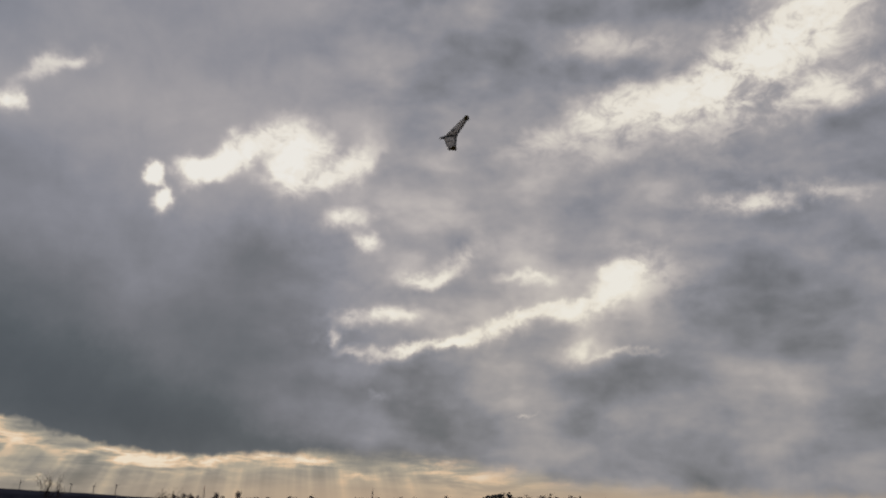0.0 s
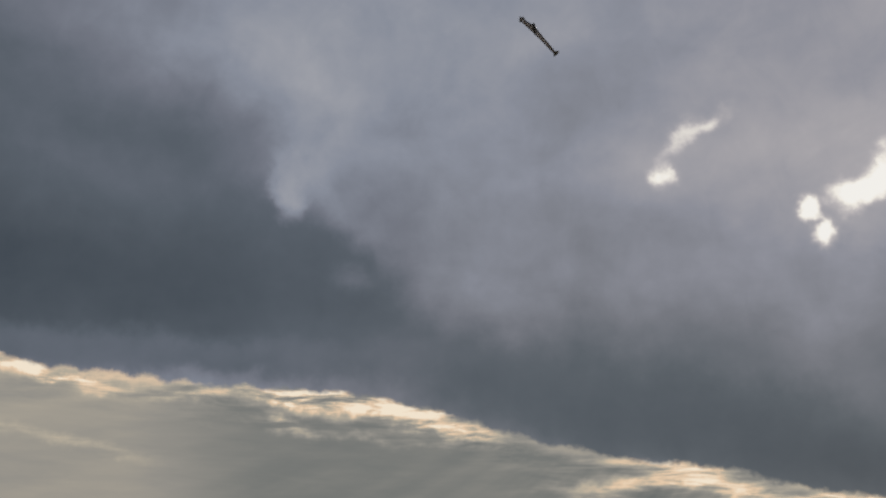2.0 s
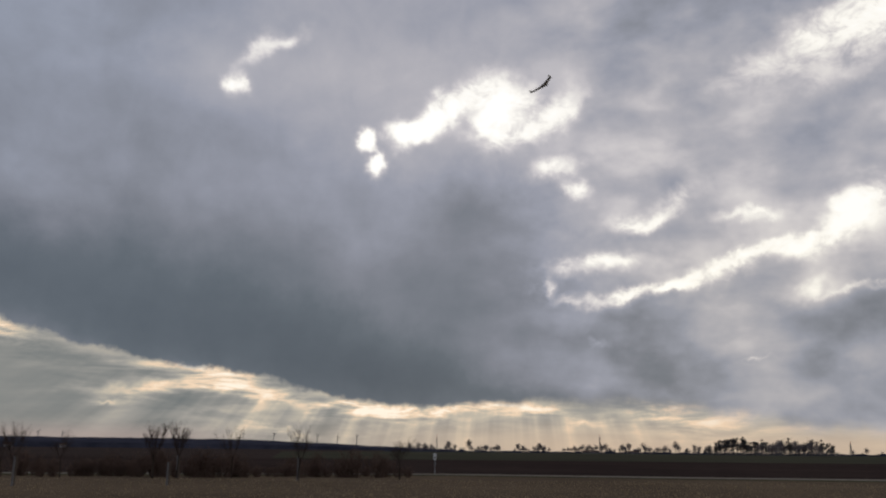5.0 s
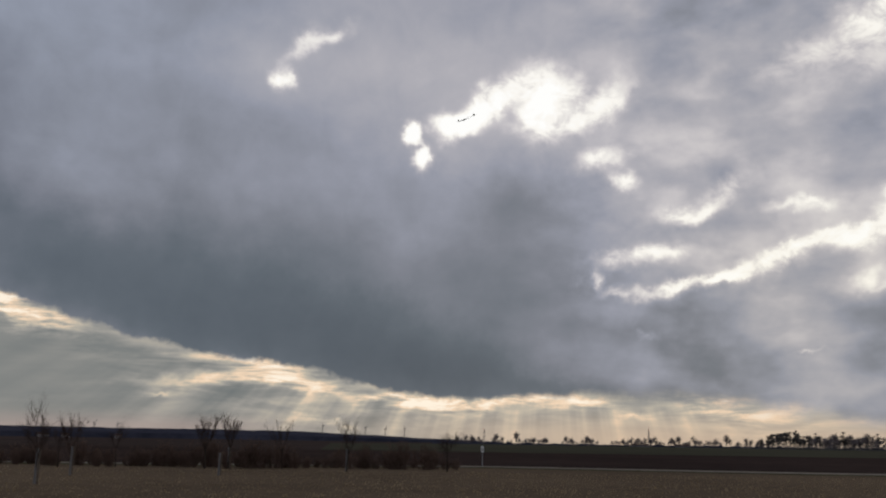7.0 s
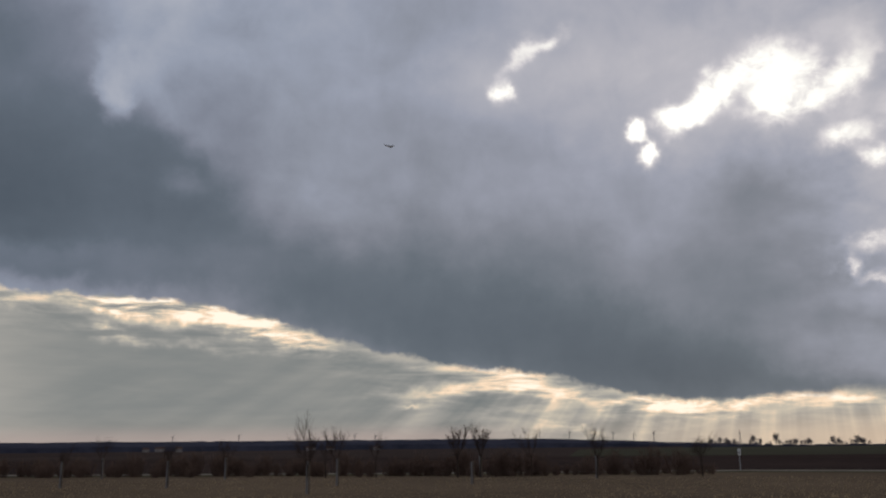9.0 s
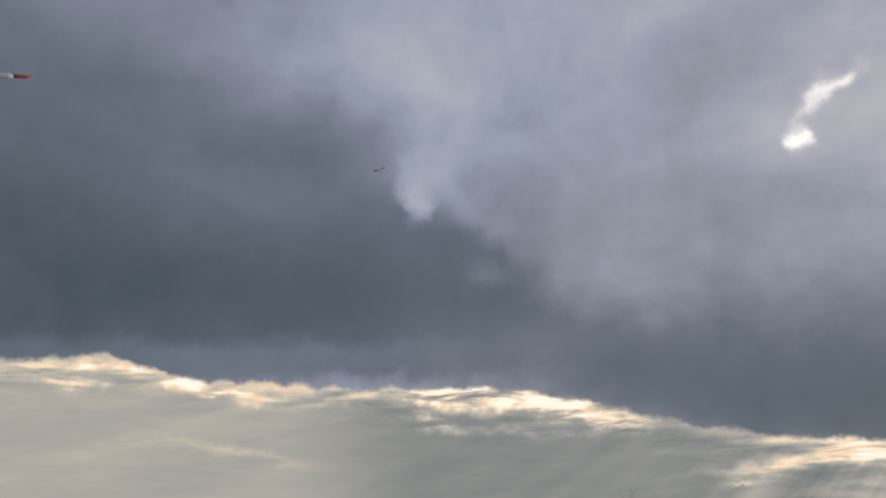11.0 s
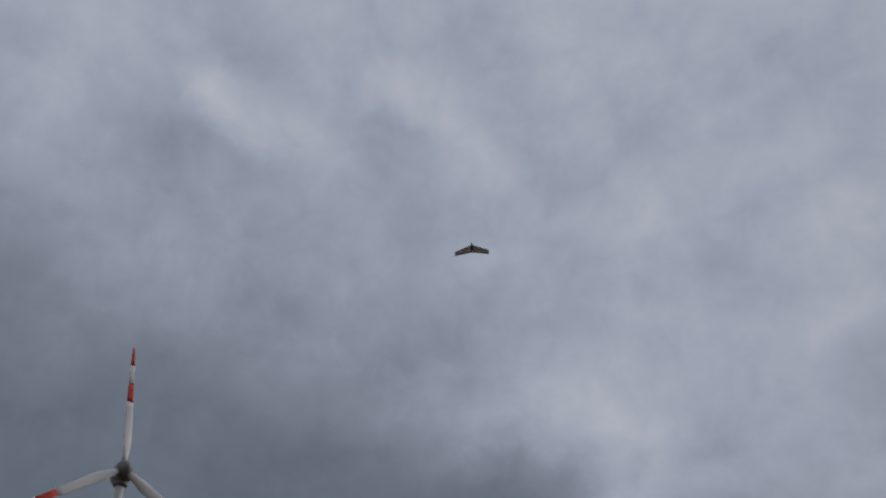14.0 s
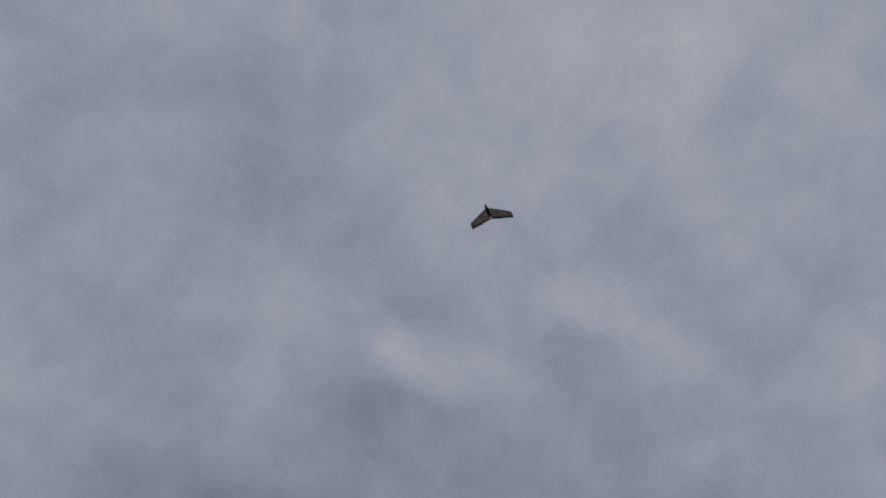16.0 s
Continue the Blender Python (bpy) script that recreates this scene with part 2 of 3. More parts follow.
blob(-9.51, 2.71, 2.19, 0.36, 0, 0.26, onto=strip_parts)
blob(-12.43, 2.01, 1.46, 0.26, 0, 0.22, onto=strip_parts)
blob(-17.17, 2.51, 2.19, 0.80, -15, 0.30, onto=strip_parts)
blob(-19.14, 1.21, 4.37, 0.95, 0, 0.18, onto=strip_parts)
blob(6.99, 1.35, 1.46, 0.18, -10, 0.20, onto=strip_parts)
blob(9.16, 3.18, 2.92, 0.29, -5, 0.18, onto=strip_parts)
blob(10.93, 2.10, 6.93, 2.19, 0, 0.09, onto=strip_parts)
blob(-1.56, 1.43, 9.48, 1.46, 0, 0.06, onto=strip_parts)
blob(67.49, 9.71, 4.44, 0.51, 0, 0.25, onto=strip_parts)
blob(56.26, 10.01, 4.44, 0.58, 0, 0.30, onto=strip_parts)
blob(49.21, 9.43, 1.85, 0.33, 0, 0.30, onto=strip_parts)
blob(35.10, 8.97, 4.06, 0.66, 0, 0.35, onto=strip_parts)
blob(27.52, 8.10, 2.94, 0.51, 0, 0.35, onto=strip_parts)
lit = calc("MULTIPLY", span_of(depth, 0.0, 1.2, 0.12, 0.0), span_of(n_patch, 0.40, 0.60, 0.12, 1.1))
lit = calc("ADD", lit, calc("MULTIPLY", strip_parts[-1], span_of(n_streak, 0.36, 0.62, 0.1, 0.95)))
lit = calc("MULTIPLY", lit, span_of(az, 14.0, 30.0, 1.0, 1.25))
strip = calc("ADD", span_of(az, -12.0, 22.0, 0.61, 0.49), lit)
strip = calc("ADD", strip, span_of(az, 36.0, 46.0, 0.0, 0.14))
strip = calc("MULTIPLY_ADD", calc("SUBTRACT", n_streak, 0.5), span_of(depth, 0.0, 3.0, 0.52, 0.09), strip)
beams = calc("MULTIPLY", span_of(az, -24.0, -12.0, 0.0, 1.0), span_of(az, 9.0, 26.0, 1.0, 0.22))
beams = calc("MULTIPLY", beams, span_of(depth, 0.3, 1.6, 0.0, 0.85))
strip = calc("MULTIPLY_ADD", calc("SUBTRACT", n_beam, 0.48), beams, strip)
strip_colour = ramp(sky, strip, [(p, lin(*c)) for p, c in (
    (0.30, (88, 99, 104)), (0.48, (125, 128, 127)), (0.6, (155, 153, 148)), (0.72, (188, 180, 165)), (0.86, (240, 212, 182)), (1.0, (255, 242, 222)))])
low = calc("MULTIPLY", span_of(el, 0.2, 2.6, 0.75, 0.0), span_of(az, -14.0, 12.0, 0.9, 0.12))
strip_colour = put(sky, "ShaderNodeMix", {0: low, 6: strip_colour, 7: lin(208, 182, 156)}, data_type="RGBA").outputs[2]
fade = span_of(az, -15.0, -3.0, 0.9, 0.26)
pink = calc("MULTIPLY", span_of(el, 0.5, 1.7, 0.5, 0.0), span_of(az, 6.0, 16.0, 0.0, 1.0))
strip_colour = put(sky, "ShaderNodeMix", {0: pink, 6: strip_colour, 7: lin(176, 156, 150)}, data_type="RGBA").outputs[2]
under = put(sky, "ShaderNodeMapRange", {0: depth, 1: calc("MULTIPLY", fade, -0.7), 2: fade, 3: 0.0, 4: 1.0}, interpolation_type="SMOOTHSTEP").outputs[0]
clouds = put(sky, "ShaderNodeMix", {0: under, 6: deck_colour, 7: strip_colour}, data_type="RGBA").outputs[2]
# clear air far above the deck shows faintly through
air = put(sky, "ShaderNodeTexSky", sky_type="NISHITA", sun_disc=False, sun_elevation=radians(21.4), sun_rotation=radians(7.1))
air = put(sky, "ShaderNodeMix", {0: 1.0, 6: air.outputs[0], 7: (0.012, 0.012, 0.012, 1)}, data_type="RGBA", blend_type="MULTIPLY").outputs[2]
total = put(sky, "ShaderNodeMix", {0: 0.05, 6: clouds, 7: air}, data_type="RGBA").outputs[2]
glow = put(sky, "ShaderNodeBackground", {0: total, 1: 1.0})
put(sky, "ShaderNodeOutputWorld", {0: glow.outputs[0]})

sun = new("sun", bpy.data.lights.new("sun", "SUN"))
sun.data.energy, sun.data.angle, sun.data.color = 0.6, radians(14), (1.0, 0.93, 0.84)
sun.matrix_world = look((0, 0, 60), (0 - 7.3, 60 * 0 - 57.7, 60 - 22.8))


# ---- materials ----
def material(name, colour, rough=0.8, metal=0.0, vary=0.25, scale=3.0, bump=0.0, second=None, see=0.0, coord="Object"):
    """A surface with grain at two scales between colour and a second tone."""
    m = bpy.data.materials.new(name)
    m.use_nodes = True
    t = m.node_tree
    b = t.nodes["Principled BSDF"]
    at = put(t, "ShaderNodeTexCoord").outputs[coord]
    n1 = put(t, "ShaderNodeTexNoise", {"Vector": at, "Scale": scale, "Detail": 6.0, "Roughness": 0.65}).outputs[0]
    n2 = put(t, "ShaderNodeTexNoise", {"Vector": at, "Scale": scale * 0.09, "Detail": 4.0}).outputs[0]
    mixed = put(t, "ShaderNodeMath", {0: n1, 1: n2}, operation="ADD").outputs[0]
    dark = second or [c * (1 - vary) for c in colour]
    light = [min(1, c * (1 + vary)) for c in colour]
    c = ramp(t, put(t, "ShaderNodeMapRange", {0: mixed, 1: 0.7, 2: 1.3}).outputs[0], [(0.0, (*dark, 1)), (1.0, (*light, 1))])
    t.links.new(c, b.inputs["Base Color"])
    b.inputs["Roughness"].default_value, b.inputs["Metallic"].default_value = rough, metal
    b.inputs["Specular IOR Level"].default_value = 0.0 if rough >= 0.9 else 0.3
    if bump:
        t.links.new(put(t, "ShaderNodeBump", {"Height": n1, "Strength": bump, "Distance": 0.05}).outputs[0], b.inputs["Normal"])
    if see:
        tr = put(t, "ShaderNodeBsdfTranslucent", {0: (*light, 1)})
        mx = put(t, "ShaderNodeMixShader", {0: see, 1: b.outputs[0], 2: tr.outputs[0]})
        t.links.new(mx.outputs[0], t.nodes["Material Output"].inputs[0])
    return m


M_SOIL = material("dark_soil", (0.05, 0.038, 0.034), 0.95, scale=0.05, vary=0.3)
M_GRASS = material("dry_grass", (0.118, 0.088, 0.06), 0.95, scale=0.8, second=(0.08, 0.06, 0.043), bump=0.4)
M_BLADE = material("grass_blades", (0.30, 0.235, 0.15), 0.9, scale=0.6, second=(0.2, 0.16, 0.11), see=0.5)
M_PLOUGH = material("ploughed_soil", (0.042, 0.03, 0.026), 0.95, scale=0.4, bump=0.6, second=(0.026, 0.019, 0.018))
M_CROP = material("winter_crop", (0.062, 0.06, 0.042), 0.95, scale=0.02, second=(0.042, 0.04, 0.03))
M_STUBBLE = material("stubble", (0.055, 0.042, 0.038), 0.95, scale=0.02)
M_VERGE = material("green_verge", (0.075, 0.075, 0.04), 0.95, scale=0.5, second=(0.045, 0.045, 0.028))
M_ROAD = material("pale_gravel", (0.23, 0.2, 0.17), 0.9, scale=2.0)
M_BARK = material("bark", (0.055, 0.042, 0.034), 0.95, scale=8.0, bump=0.4)
M_TWIG = material("twigs", (0.06, 0.043, 0.036), 0.95, scale=4.0)
M_SHRUB = material("shrub_twigs", (0.15, 0.10, 0.078), 0.95, scale=1.5, second=(0.10, 0.07, 0.055))
# haze of distance put into the colour: twigs paled to violet grey
M_HAZEDTWIG = material("hazed_far_twigs", (0.18, 0.16, 0.165), 0.95, scale=0.3, second=(0.12, 0.105, 0.11), see=0.5)
# needles greyed and lightened, distance haze in the base colour; brushwood shares it
M_HAZEDPINE = material("hazed_pine_needles", (0.11, 0.105, 0.105), 0.9, scale=0.4, see=0.5)
# blue haze of the far ridge mixed into the base colour; far hedge too
M_HAZEDFOREST = material("hazed_hill_forest", (0.05, 0.05, 0.066), 0.95, scale=0.03, second=(0.022, 0.024, 0.036))
M_GUARD = material("grey_plastic_guard", (0.17, 0.165, 0.165), 0.6, scale=5.0, vary=0.15)
M_STAKE = material("weathered_wood", (0.14, 0.115, 0.09), 0.9, scale=6.0)
M_SIGN = material("sign_white", (0.7, 0.7, 0.68), 0.5, scale=3.0, vary=0.08)
M_STEEL = material("galvanised_steel", (0.32, 0.33, 0.34), 0.5, 0.6, scale=2.0, vary=0.15)
M_WHITE = material("turbine_white", (0.76, 0.77, 0.76), 0.45, scale=0.25, vary=0.06)
M_TOWER = material("tower_paint", (0.62, 0.67, 0.64), 0.5, scale=0.2, vary=0.08)
M_RED = material("signal_red", (0.62, 0.075, 0.05), 0.45, scale=0.5, vary=0.12)
M_NACELLE = material("nacelle_grey", (0.20, 0.20, 0.20), 0.5, scale=0.6, vary=0.2)
M_FARMAST = material("far_grey_metal", (0.16, 0.16, 0.17), 0.6, scale=0.1)
M_HOUSE = material("pale_render", (0.26, 0.24, 0.23), 0.9, scale=0.3, vary=0.1)
M_ROOF = material("dark_tiles", (0.09, 0.06, 0.05), 0.9, scale=0.3)
M_FILM = material("white_wing_film", (0.64, 0.60, 0.56), 0.5, scale=6.0, vary=0.06, see=0.45)
M_EDGE = material("dark_edge_tape", (0.05, 0.045, 0.042), 0.6, scale=8.0)
M_FIN = material("olive_fin", (0.20, 0.175, 0.085), 0.6, scale=8.0, see=0.4)
M_POD = material("black_plastic", (0.018, 0.018, 0.018), 0.4, scale=8.0)
M_MARK = material("grey_marking", (0.10, 0.10, 0.11), 0.6, scale=8.0)


# ---- builders ----
def mesh_of(name, bm, mat):
    me = bpy.data.meshes.new(name)
    bm.normal_update()
    bm.to_mesh(me)
    bm.free()
    me.materials.append(mat)
    return me


def smooth(me):
    for f in me.polygons:
        f.use_smooth = True
    return me


def part(name, bm, mat, parent, label="", m=None):
    ob = new(name, bm if isinstance(bm, bpy.types.Mesh) else mesh_of(name, bm, mat))
    ob.parent = parent
    if m is not None:
        ob.matrix_basis = m
    if label:
        ob["label"] = label
    return ob


def tube(bm, pts, radii, sides=5, cap=True):
    """A tapered tube along pts."""
    rings = []
    for i, (p, r) in enumerate(zip(pts, radii)):
        p = Vector(p)
        d = (Vector(pts[min(i + 1, len(pts) - 1)]) - Vector(pts[max(i - 1, 0)])).normalized()
        a = d.orthogonal().normalized()
        b = d.cross(a)
        rings.append([bm.verts.new(p + r * (math.cos(2 * math.pi * k / sides) * a + math.sin(2 * math.pi * k / sides) * b)) for k in range(sides)])
    for q, s in zip(rings, rings[1:]):
        # orthogonal() may turn between rings, so match the nearest start
        o = min(range(sides), key=lambda j: (q[0].co - s[j].co).length)
        for k in range(sides):
            bm.faces.new((q[k], q[(k + 1) % sides], s[(k + 1 + o) % sides], s[(k + o) % sides]))
    if cap:
        bm.faces.new(rings[-1])
        bm.faces.new(rings[0][::-1])


def lathe(bm, profile, sides=24, m=Matrix()):
    rings = [[bm.verts.new(m @ Vector((r * math.cos(2 * math.pi * k / sides), r * math.sin(2 * math.pi * k / sides), z))) for k in range(sides)] for r, z in profile]
    for q, s in zip(rings, rings[1:]):
        for k in range(sides):
            bm.faces.new((q[k], q[(k + 1) % sides], s[(k + 1) % sides], s[k]))
    bm.faces.new(rings[-1])
    bm.faces.new(rings[0][::-1])


def box(bm, x0, x1, y0, y1, z0, z1):
    v = [bm.verts.new((x, y, z)) for x in (x0, x1) for y in (y0, y1) for z in (z0, z1)]
    for f in ((0, 1, 3, 2), (4, 6, 7, 5), (0, 4, 5, 1), (2, 3, 7, 6), (0, 2, 6, 4), (1, 5, 7, 3)):
        bm.faces.new([v[i] for i in f])


def sheet(name, outline, z, mat, label, thick=0.03):
    """A flat slab of land of that outline."""
    bm = bmesh.new()
    f = bm.faces.new([bm.verts.new((x, y, z)) for x, y in outline])
    bmesh.ops.recalc_face_normals(bm, faces=[f])
    if f.normal.z < 0:
        f.normal_flip()
    g = bmesh.ops.extrude_face_region(bm, geom=[f])
    for v in g["geom"]:
        if isinstance(v, bmesh.types.BMVert):
            v.co.z -= 0
    for v in f.verts:
        v.co.z = z - thick
    bmesh.ops.recalc_face_normals(bm, faces=bm.faces[:])
    return tagged(new(name, mesh_of(name, bm, mat)), label, kind="structure")


# ---- land ----
bm = bmesh.new()
bmesh.ops.create_circle(bm, cap_ends=True, radius=4900, segments=96)
ground = tagged(new("ground", mesh_of("ground", bm, M_SOIL)), "flat dark brown farmland reaching the horizon", kind="structure")
sheet("grass_field", [(-160, -80), (120, -80), (120, 41), (60, 47), (20, 53), (3, 57), (-14, 53), (-40, 50), (-160, 48)], 0.04, M_GRASS, "dry yellow-brown winter meadow, short and tufted")
sheet("verge", [(-200, 48.4), (-40, 50.4), (-14, 53.4), (3, 57.4), (20, 53.4), (60, 47.4), (120, 41.4), (120, 44), (60, 50), (20, 55), (3, 59.2), (-14, 55.2), (-40, 52), (-200, 50)], 0.05, M_VERGE, "dull green grass verge along a track")
sheet("road", [(-200, 50.6), (-40, 52.6), (-14, 55.6), (3, 59.6), (20, 55.6), (60, 50.6), (120, 44.6), (120, 47), (60, 53), (20, 58), (3, 61.6), (-14, 57.6), (-40, 54.6), (-200, 53)], 0.06, M_ROAD, "pale gravel farm track")
sheet("ploughed_field", [(-300, 56), (-40, 57), (-14, 60), (3, 64), (20, 60.5), (60, 56), (300, 40), (420, 150), (60, 150), (-10, 150), (-300, 150)], 0.05, M_PLOUGH, "dark brown freshly ploughed field")
sheet("crop_field", [(-20, 152), (60, 152), (440, 152), (1500, 500), (1200, 1000), (300, 1000), (20, 900), (-60, 500)], 0.05, M_CROP, "dull green winter crop field")
sheet("stubble_field", [(-1500, 700), (-300, 650), (-250, 1300), (-1600, 1300)], 0.05, M_STUBBLE, "pale brown stubble field below the wooded hill")

# the wooded hill along the horizon
bm = bmesh.new()
rows = []
for i in range(181):
    a = radians(-4 + i * 0.45)
    rise = min(1, max(0, (math.degrees(a) + 2.5) / 13)) ** 0.8
    top = 4 + 21 * rise + 2.2 * noise.noise((i * 0.13, 0, 0)) + 1.3 * noise.noise((i * 0.9, 3, 0))
    ring = []
    for r, z in ((2150, 0.0), (2160, top * 0.45), (2350, top * 0.8), (2500, top + 0.8 * random.random()), (2700, top * 0.8), (2900, 0.0)):
        ring.append(bm.verts.new((-math.sin(a) * r, math.cos(a) * r, z)))
    rows.append(ring)
for q, s in zip(rows, rows[1:]):
    for k in range(5):
        bm.faces.new((q[k], q[k + 1], s[k + 1], s[k]))
tagged(new("wooded_hill", mesh_of("wooded_hill", bm, M_HAZEDFOREST)), "low dark wooded ridge on the horizon, blue haze in its colour", kind="structure")

# tufts of the meadow
rng = random.Random(4)
verts, faces = [], []
for i in range(15000):
    a = radians(rng.uniform(-34, 62))
    r = 18 + 36 * rng.random() ** 0.8
    x, y = -math.sin(a) * r, math.cos(a) * r
    if y > 48 + 0.02 * x - 0.004 * x * x * 0.2:
        continue
    h = rng.uniform(0.02, 0.06) * (1.7 if noise.noise((x * 0.25, y * 0.25, 0)) > 0.25 else 1.0)
    for k in range(3):
        b = rng.uniform(0, 6.28)
        dx, dy = math.cos(b), math.sin(b)
        n = len(verts)
        verts += [(x - dy * 0.02, y + dx * 0.02, 0.03), (x + dy * 0.02, y - dx * 0.02, 0.03), (x + dx * h * 0.6, y + dy * h * 0.6, 0.04 + h)]
        faces.append((n, n + 1, n + 2))
me = bpy.data.meshes.new("grass_tufts")
me.from_pydata(verts, [], faces)
me.materials.append(M_BLADE)
tagged(new("grass_tufts", me), "dry tufted meadow grass in winter", "grass", kind="stuff")


# ---- bare trees ----
def grow(bm, rng, p, d, length, r, level, spread):
    """A limb and the limbs that leave it."""
    n = 3
    pts, rad = [Vector(p)], [r]
    for i in range(n):
        d = (d + Vector((rng.uniform(-1, 1), rng.uniform(-1, 1), rng.uniform(-0.3, 0.9))) * 0.16).normalized()
        pts.append(pts[-1] + d * length / n)
        rad.append(r * (1 - 0.6 * (i + 1) / n))
    tube(bm, pts, rad, 3 if level > 1 else 4)
    if level < 3:
        for k in range(rng.randint(4, 6) if level < 2 else 2):
            f = rng.uniform(0.3, 1.0)
            q = pts[0].lerp(pts[-1], f) if f < 0.99 else pts[-1]
            i = min(n - 1, int(f * n))
            q = pts[i].lerp(pts[i + 1], f * n - i)
            side = Vector((rng.uniform(-1, 1), rng.uniform(-1, 1), rng.uniform(-0.1, 0.7))).normalized()
            grow(bm, rng, q, (d + side * spread).normalized(), length * rng.uniform(0.4, 0.7), r * 0.6, level + 1, spread)


def bare_tree(height, seed, spread=0.6, limbs=6, fork=0.42, thick=0.05):
    """A young leafless fruit tree, its crown of ascending limbs."""
    rng = random.Random(seed)
    tree = new("bare_tree")
    bm = bmesh.new()
    bend = Vector((rng.uniform(-0.05, 0.05), rng.uniform(-0.05, 0.05), 0))
    pts = [Vector((0, 0, -0.05)), Vector((0, 0, height * fork * 0.5)) + bend, Vector((0, 0, height * fork)) + bend * 2]
    tube(bm, pts, [thick * 1.3, thick, thick * 0.85], 8)
    part("trunk", bm, M_BARK, tree)
    bm = bmesh.new()
    for k in range(limbs + 2):
        b = 6.28 * k / (limbs + 2) + rng.uniform(-0.4, 0.4)
        out = rng.uniform(0.15, 0.75) * (1.2 if limbs == 7 and spread > 0.58 else 1.0)
        d = Vector((math.cos(b) * out, math.sin(b) * out, 1)).normalized()
        grow(bm, rng, pts[-1] - Vector((0, 0, rng.uniform(0, 0.25 * height * fork))), d, height * (1 - fork) * rng.uniform(0.75, 1.05), thick * 0.36, 0, spread)
    part("crown", bm, M_TWIG, tree)
    return tagged(tree, "young leafless tree with thin ascending twigs at the meadow's edge", "tree", "row of young trees")


def tree_guard(x, y, h=1.15):
    g = new("tree_guard")
    bm = bmesh.new()
    lathe(bm, [(0.042, -0.03), (0.044, 0.02), (0.038, h * 0.5), (0.042, h)], 12)
    part("sleeve", bm, M_GUARD, g)
    bm = bmesh.new()
    box(bm, 0.07, 0.11, -0.02, 0.02, -0.05, h + 0.05)
    part("stake", bm, M_STAKE, g, "weathered wooden stake")
    g.location = (x, y, 0.04)
    return tagged(g, "pale grey plastic tree guard with a wooden stake", "tree guard", "row of tree guards")


for i, (x, y, h, guarded, limbs, spread) in enumerate((
        (-13.4, 30.4, 2.75, True, 6, 0.5), (-15.2, 37.7, 2.75, True, 6, 0.5), (-12.3, 47.9, 3.1, False, 7, 0.5), (-11.2, 48.4, 3.1, True, 6, 0.5),
        (-8.6, 49.7, 2.95, False, 4, 0.5), (-4.7, 46.0, 2.85, True, 7, 0.6), (0.4, 48.8, 2.35, False, 8, 0.8), (-19.6, 47.0, 2.4, False, 3, 0.4),
        (-27.1, 34.7, 2.0, True, 3, 0.4), (-21.9, 34.9, 2.0, True, 3, 0.4), (-25.0, 45.6, 2.3, True, 4, 0.4), (-33.5, 46.5, 2.6, True, 4, 0.5),
        (-17.0, 48.0, 2.5, False, 4, 0.5), (-42, 44, 2.6, True, 5, 0.5))):
    h *= 0.74
    t = bare_tree(h, 10 + i, spread, limbs, fork=0.5 if guarded else 0.5, thick=0.05 if h > 2.2 else 0.03)
    t.location = (x, y, 0.04)
    t.rotation_euler = (0, 0, i * 1.3)
    if guarded:
        tree_guard(x, y)
tree_guard(-9.5, 39.4, 0.95)


# ---- shrubs along the track ----
def shrub(seed, h, w):
    rng = random.Random(seed)
    s = new("shrub")
    bm = bmesh.new()
    for k in range(52):
        b, o = rng.uniform(0, 6.28), rng.random() ** 0.6
        p = Vector((math.cos(b) * o * w * 0.35, math.sin(b) * o * w * 0.35, -0.02))
        top = Vector((math.cos(b) * o * w * rng.uniform(0.5, 1.0), math.sin(b) * o * w * rng.uniform(0.5, 1.0), h * rng.uniform(0.55, 1.0) * (1 - 0.25 * o)))
        mid = p.lerp(top, 0.5) + Vector((rng.uniform(-0.1, 0.1), rng.uniform(-0.1, 0.1), 0))
        tube(bm, [p, mid, top], [0.016, 0.012, 0.004], 3, False)
        for j in range(7):
            q = mid.lerp(top, rng.uniform(-0.7, 1))
            d = Vector((rng.uniform(-1, 1), rng.uniform(-1, 1), rng.uniform(-0.1, 1))).normalized() * rng.uniform(0.15, 0.4)
            tube(bm, [q, q + d], [0.011, 0.005], 3, False)
    part("bush", bm, M_SHRUB, s)
    return tagged(s, "leafless reddish-brown shrub beside the track", "shrub", "hedge of shrubs")


rng = random.Random(7)
kinds = [shrub(40 + k, 1.35 + 0.12 * k, 0.85 + 0.1 * (k % 3)) for k in range(5)]
spots = []
x = -62.0
while x < 1.2:
    y = 51.0 + min(x, 0) * 0.03 + (x + 14) * 0.2 * (x > -14)
    spots.append((x, y + rng.uniform(-1.6, 1.6), rng.uniform(0.45, 1.15)))
    x += rng.uniform(0.3, 0.75)
for i, (x, y, s) in enumerate(spots):
    m = pose(x, y, 0.03, 0, 0, rng.uniform(0, 360)) 
    if i < 5:
        t = kinds[i]
        t.matrix_basis = m
    else:
        t = copy_thing(kinds[rng.randrange(5)], m)
    t.scale = (s, s, s * rng.uniform(0.85, 1.1))

# the marker post by the track
post = new("marker_post")
bm = bmesh.new()
lathe(bm, [(0.03, -0.05), (0.03, 0.95)], 10)
part("pole", bm, M_STEEL, post)
bm = bmesh.new()
box(bm, -0.09, 0.09, -0.03, 0.03, 0.92, 1.33)
bmesh.ops.bevel(bm, geom=bm.edges[:], offset=0.01, segments=1, affect="EDGES")
part("board", bm, M_SIGN, post, "small white board")
bm = bmesh.new()
box(bm, -0.05, 0.05, -0.036, -0.031, 1.02, 1.14)
part("marking", bm, M_MARK, post, "dark plain marking")
post.location = (2.8, 60.1, 0.05)
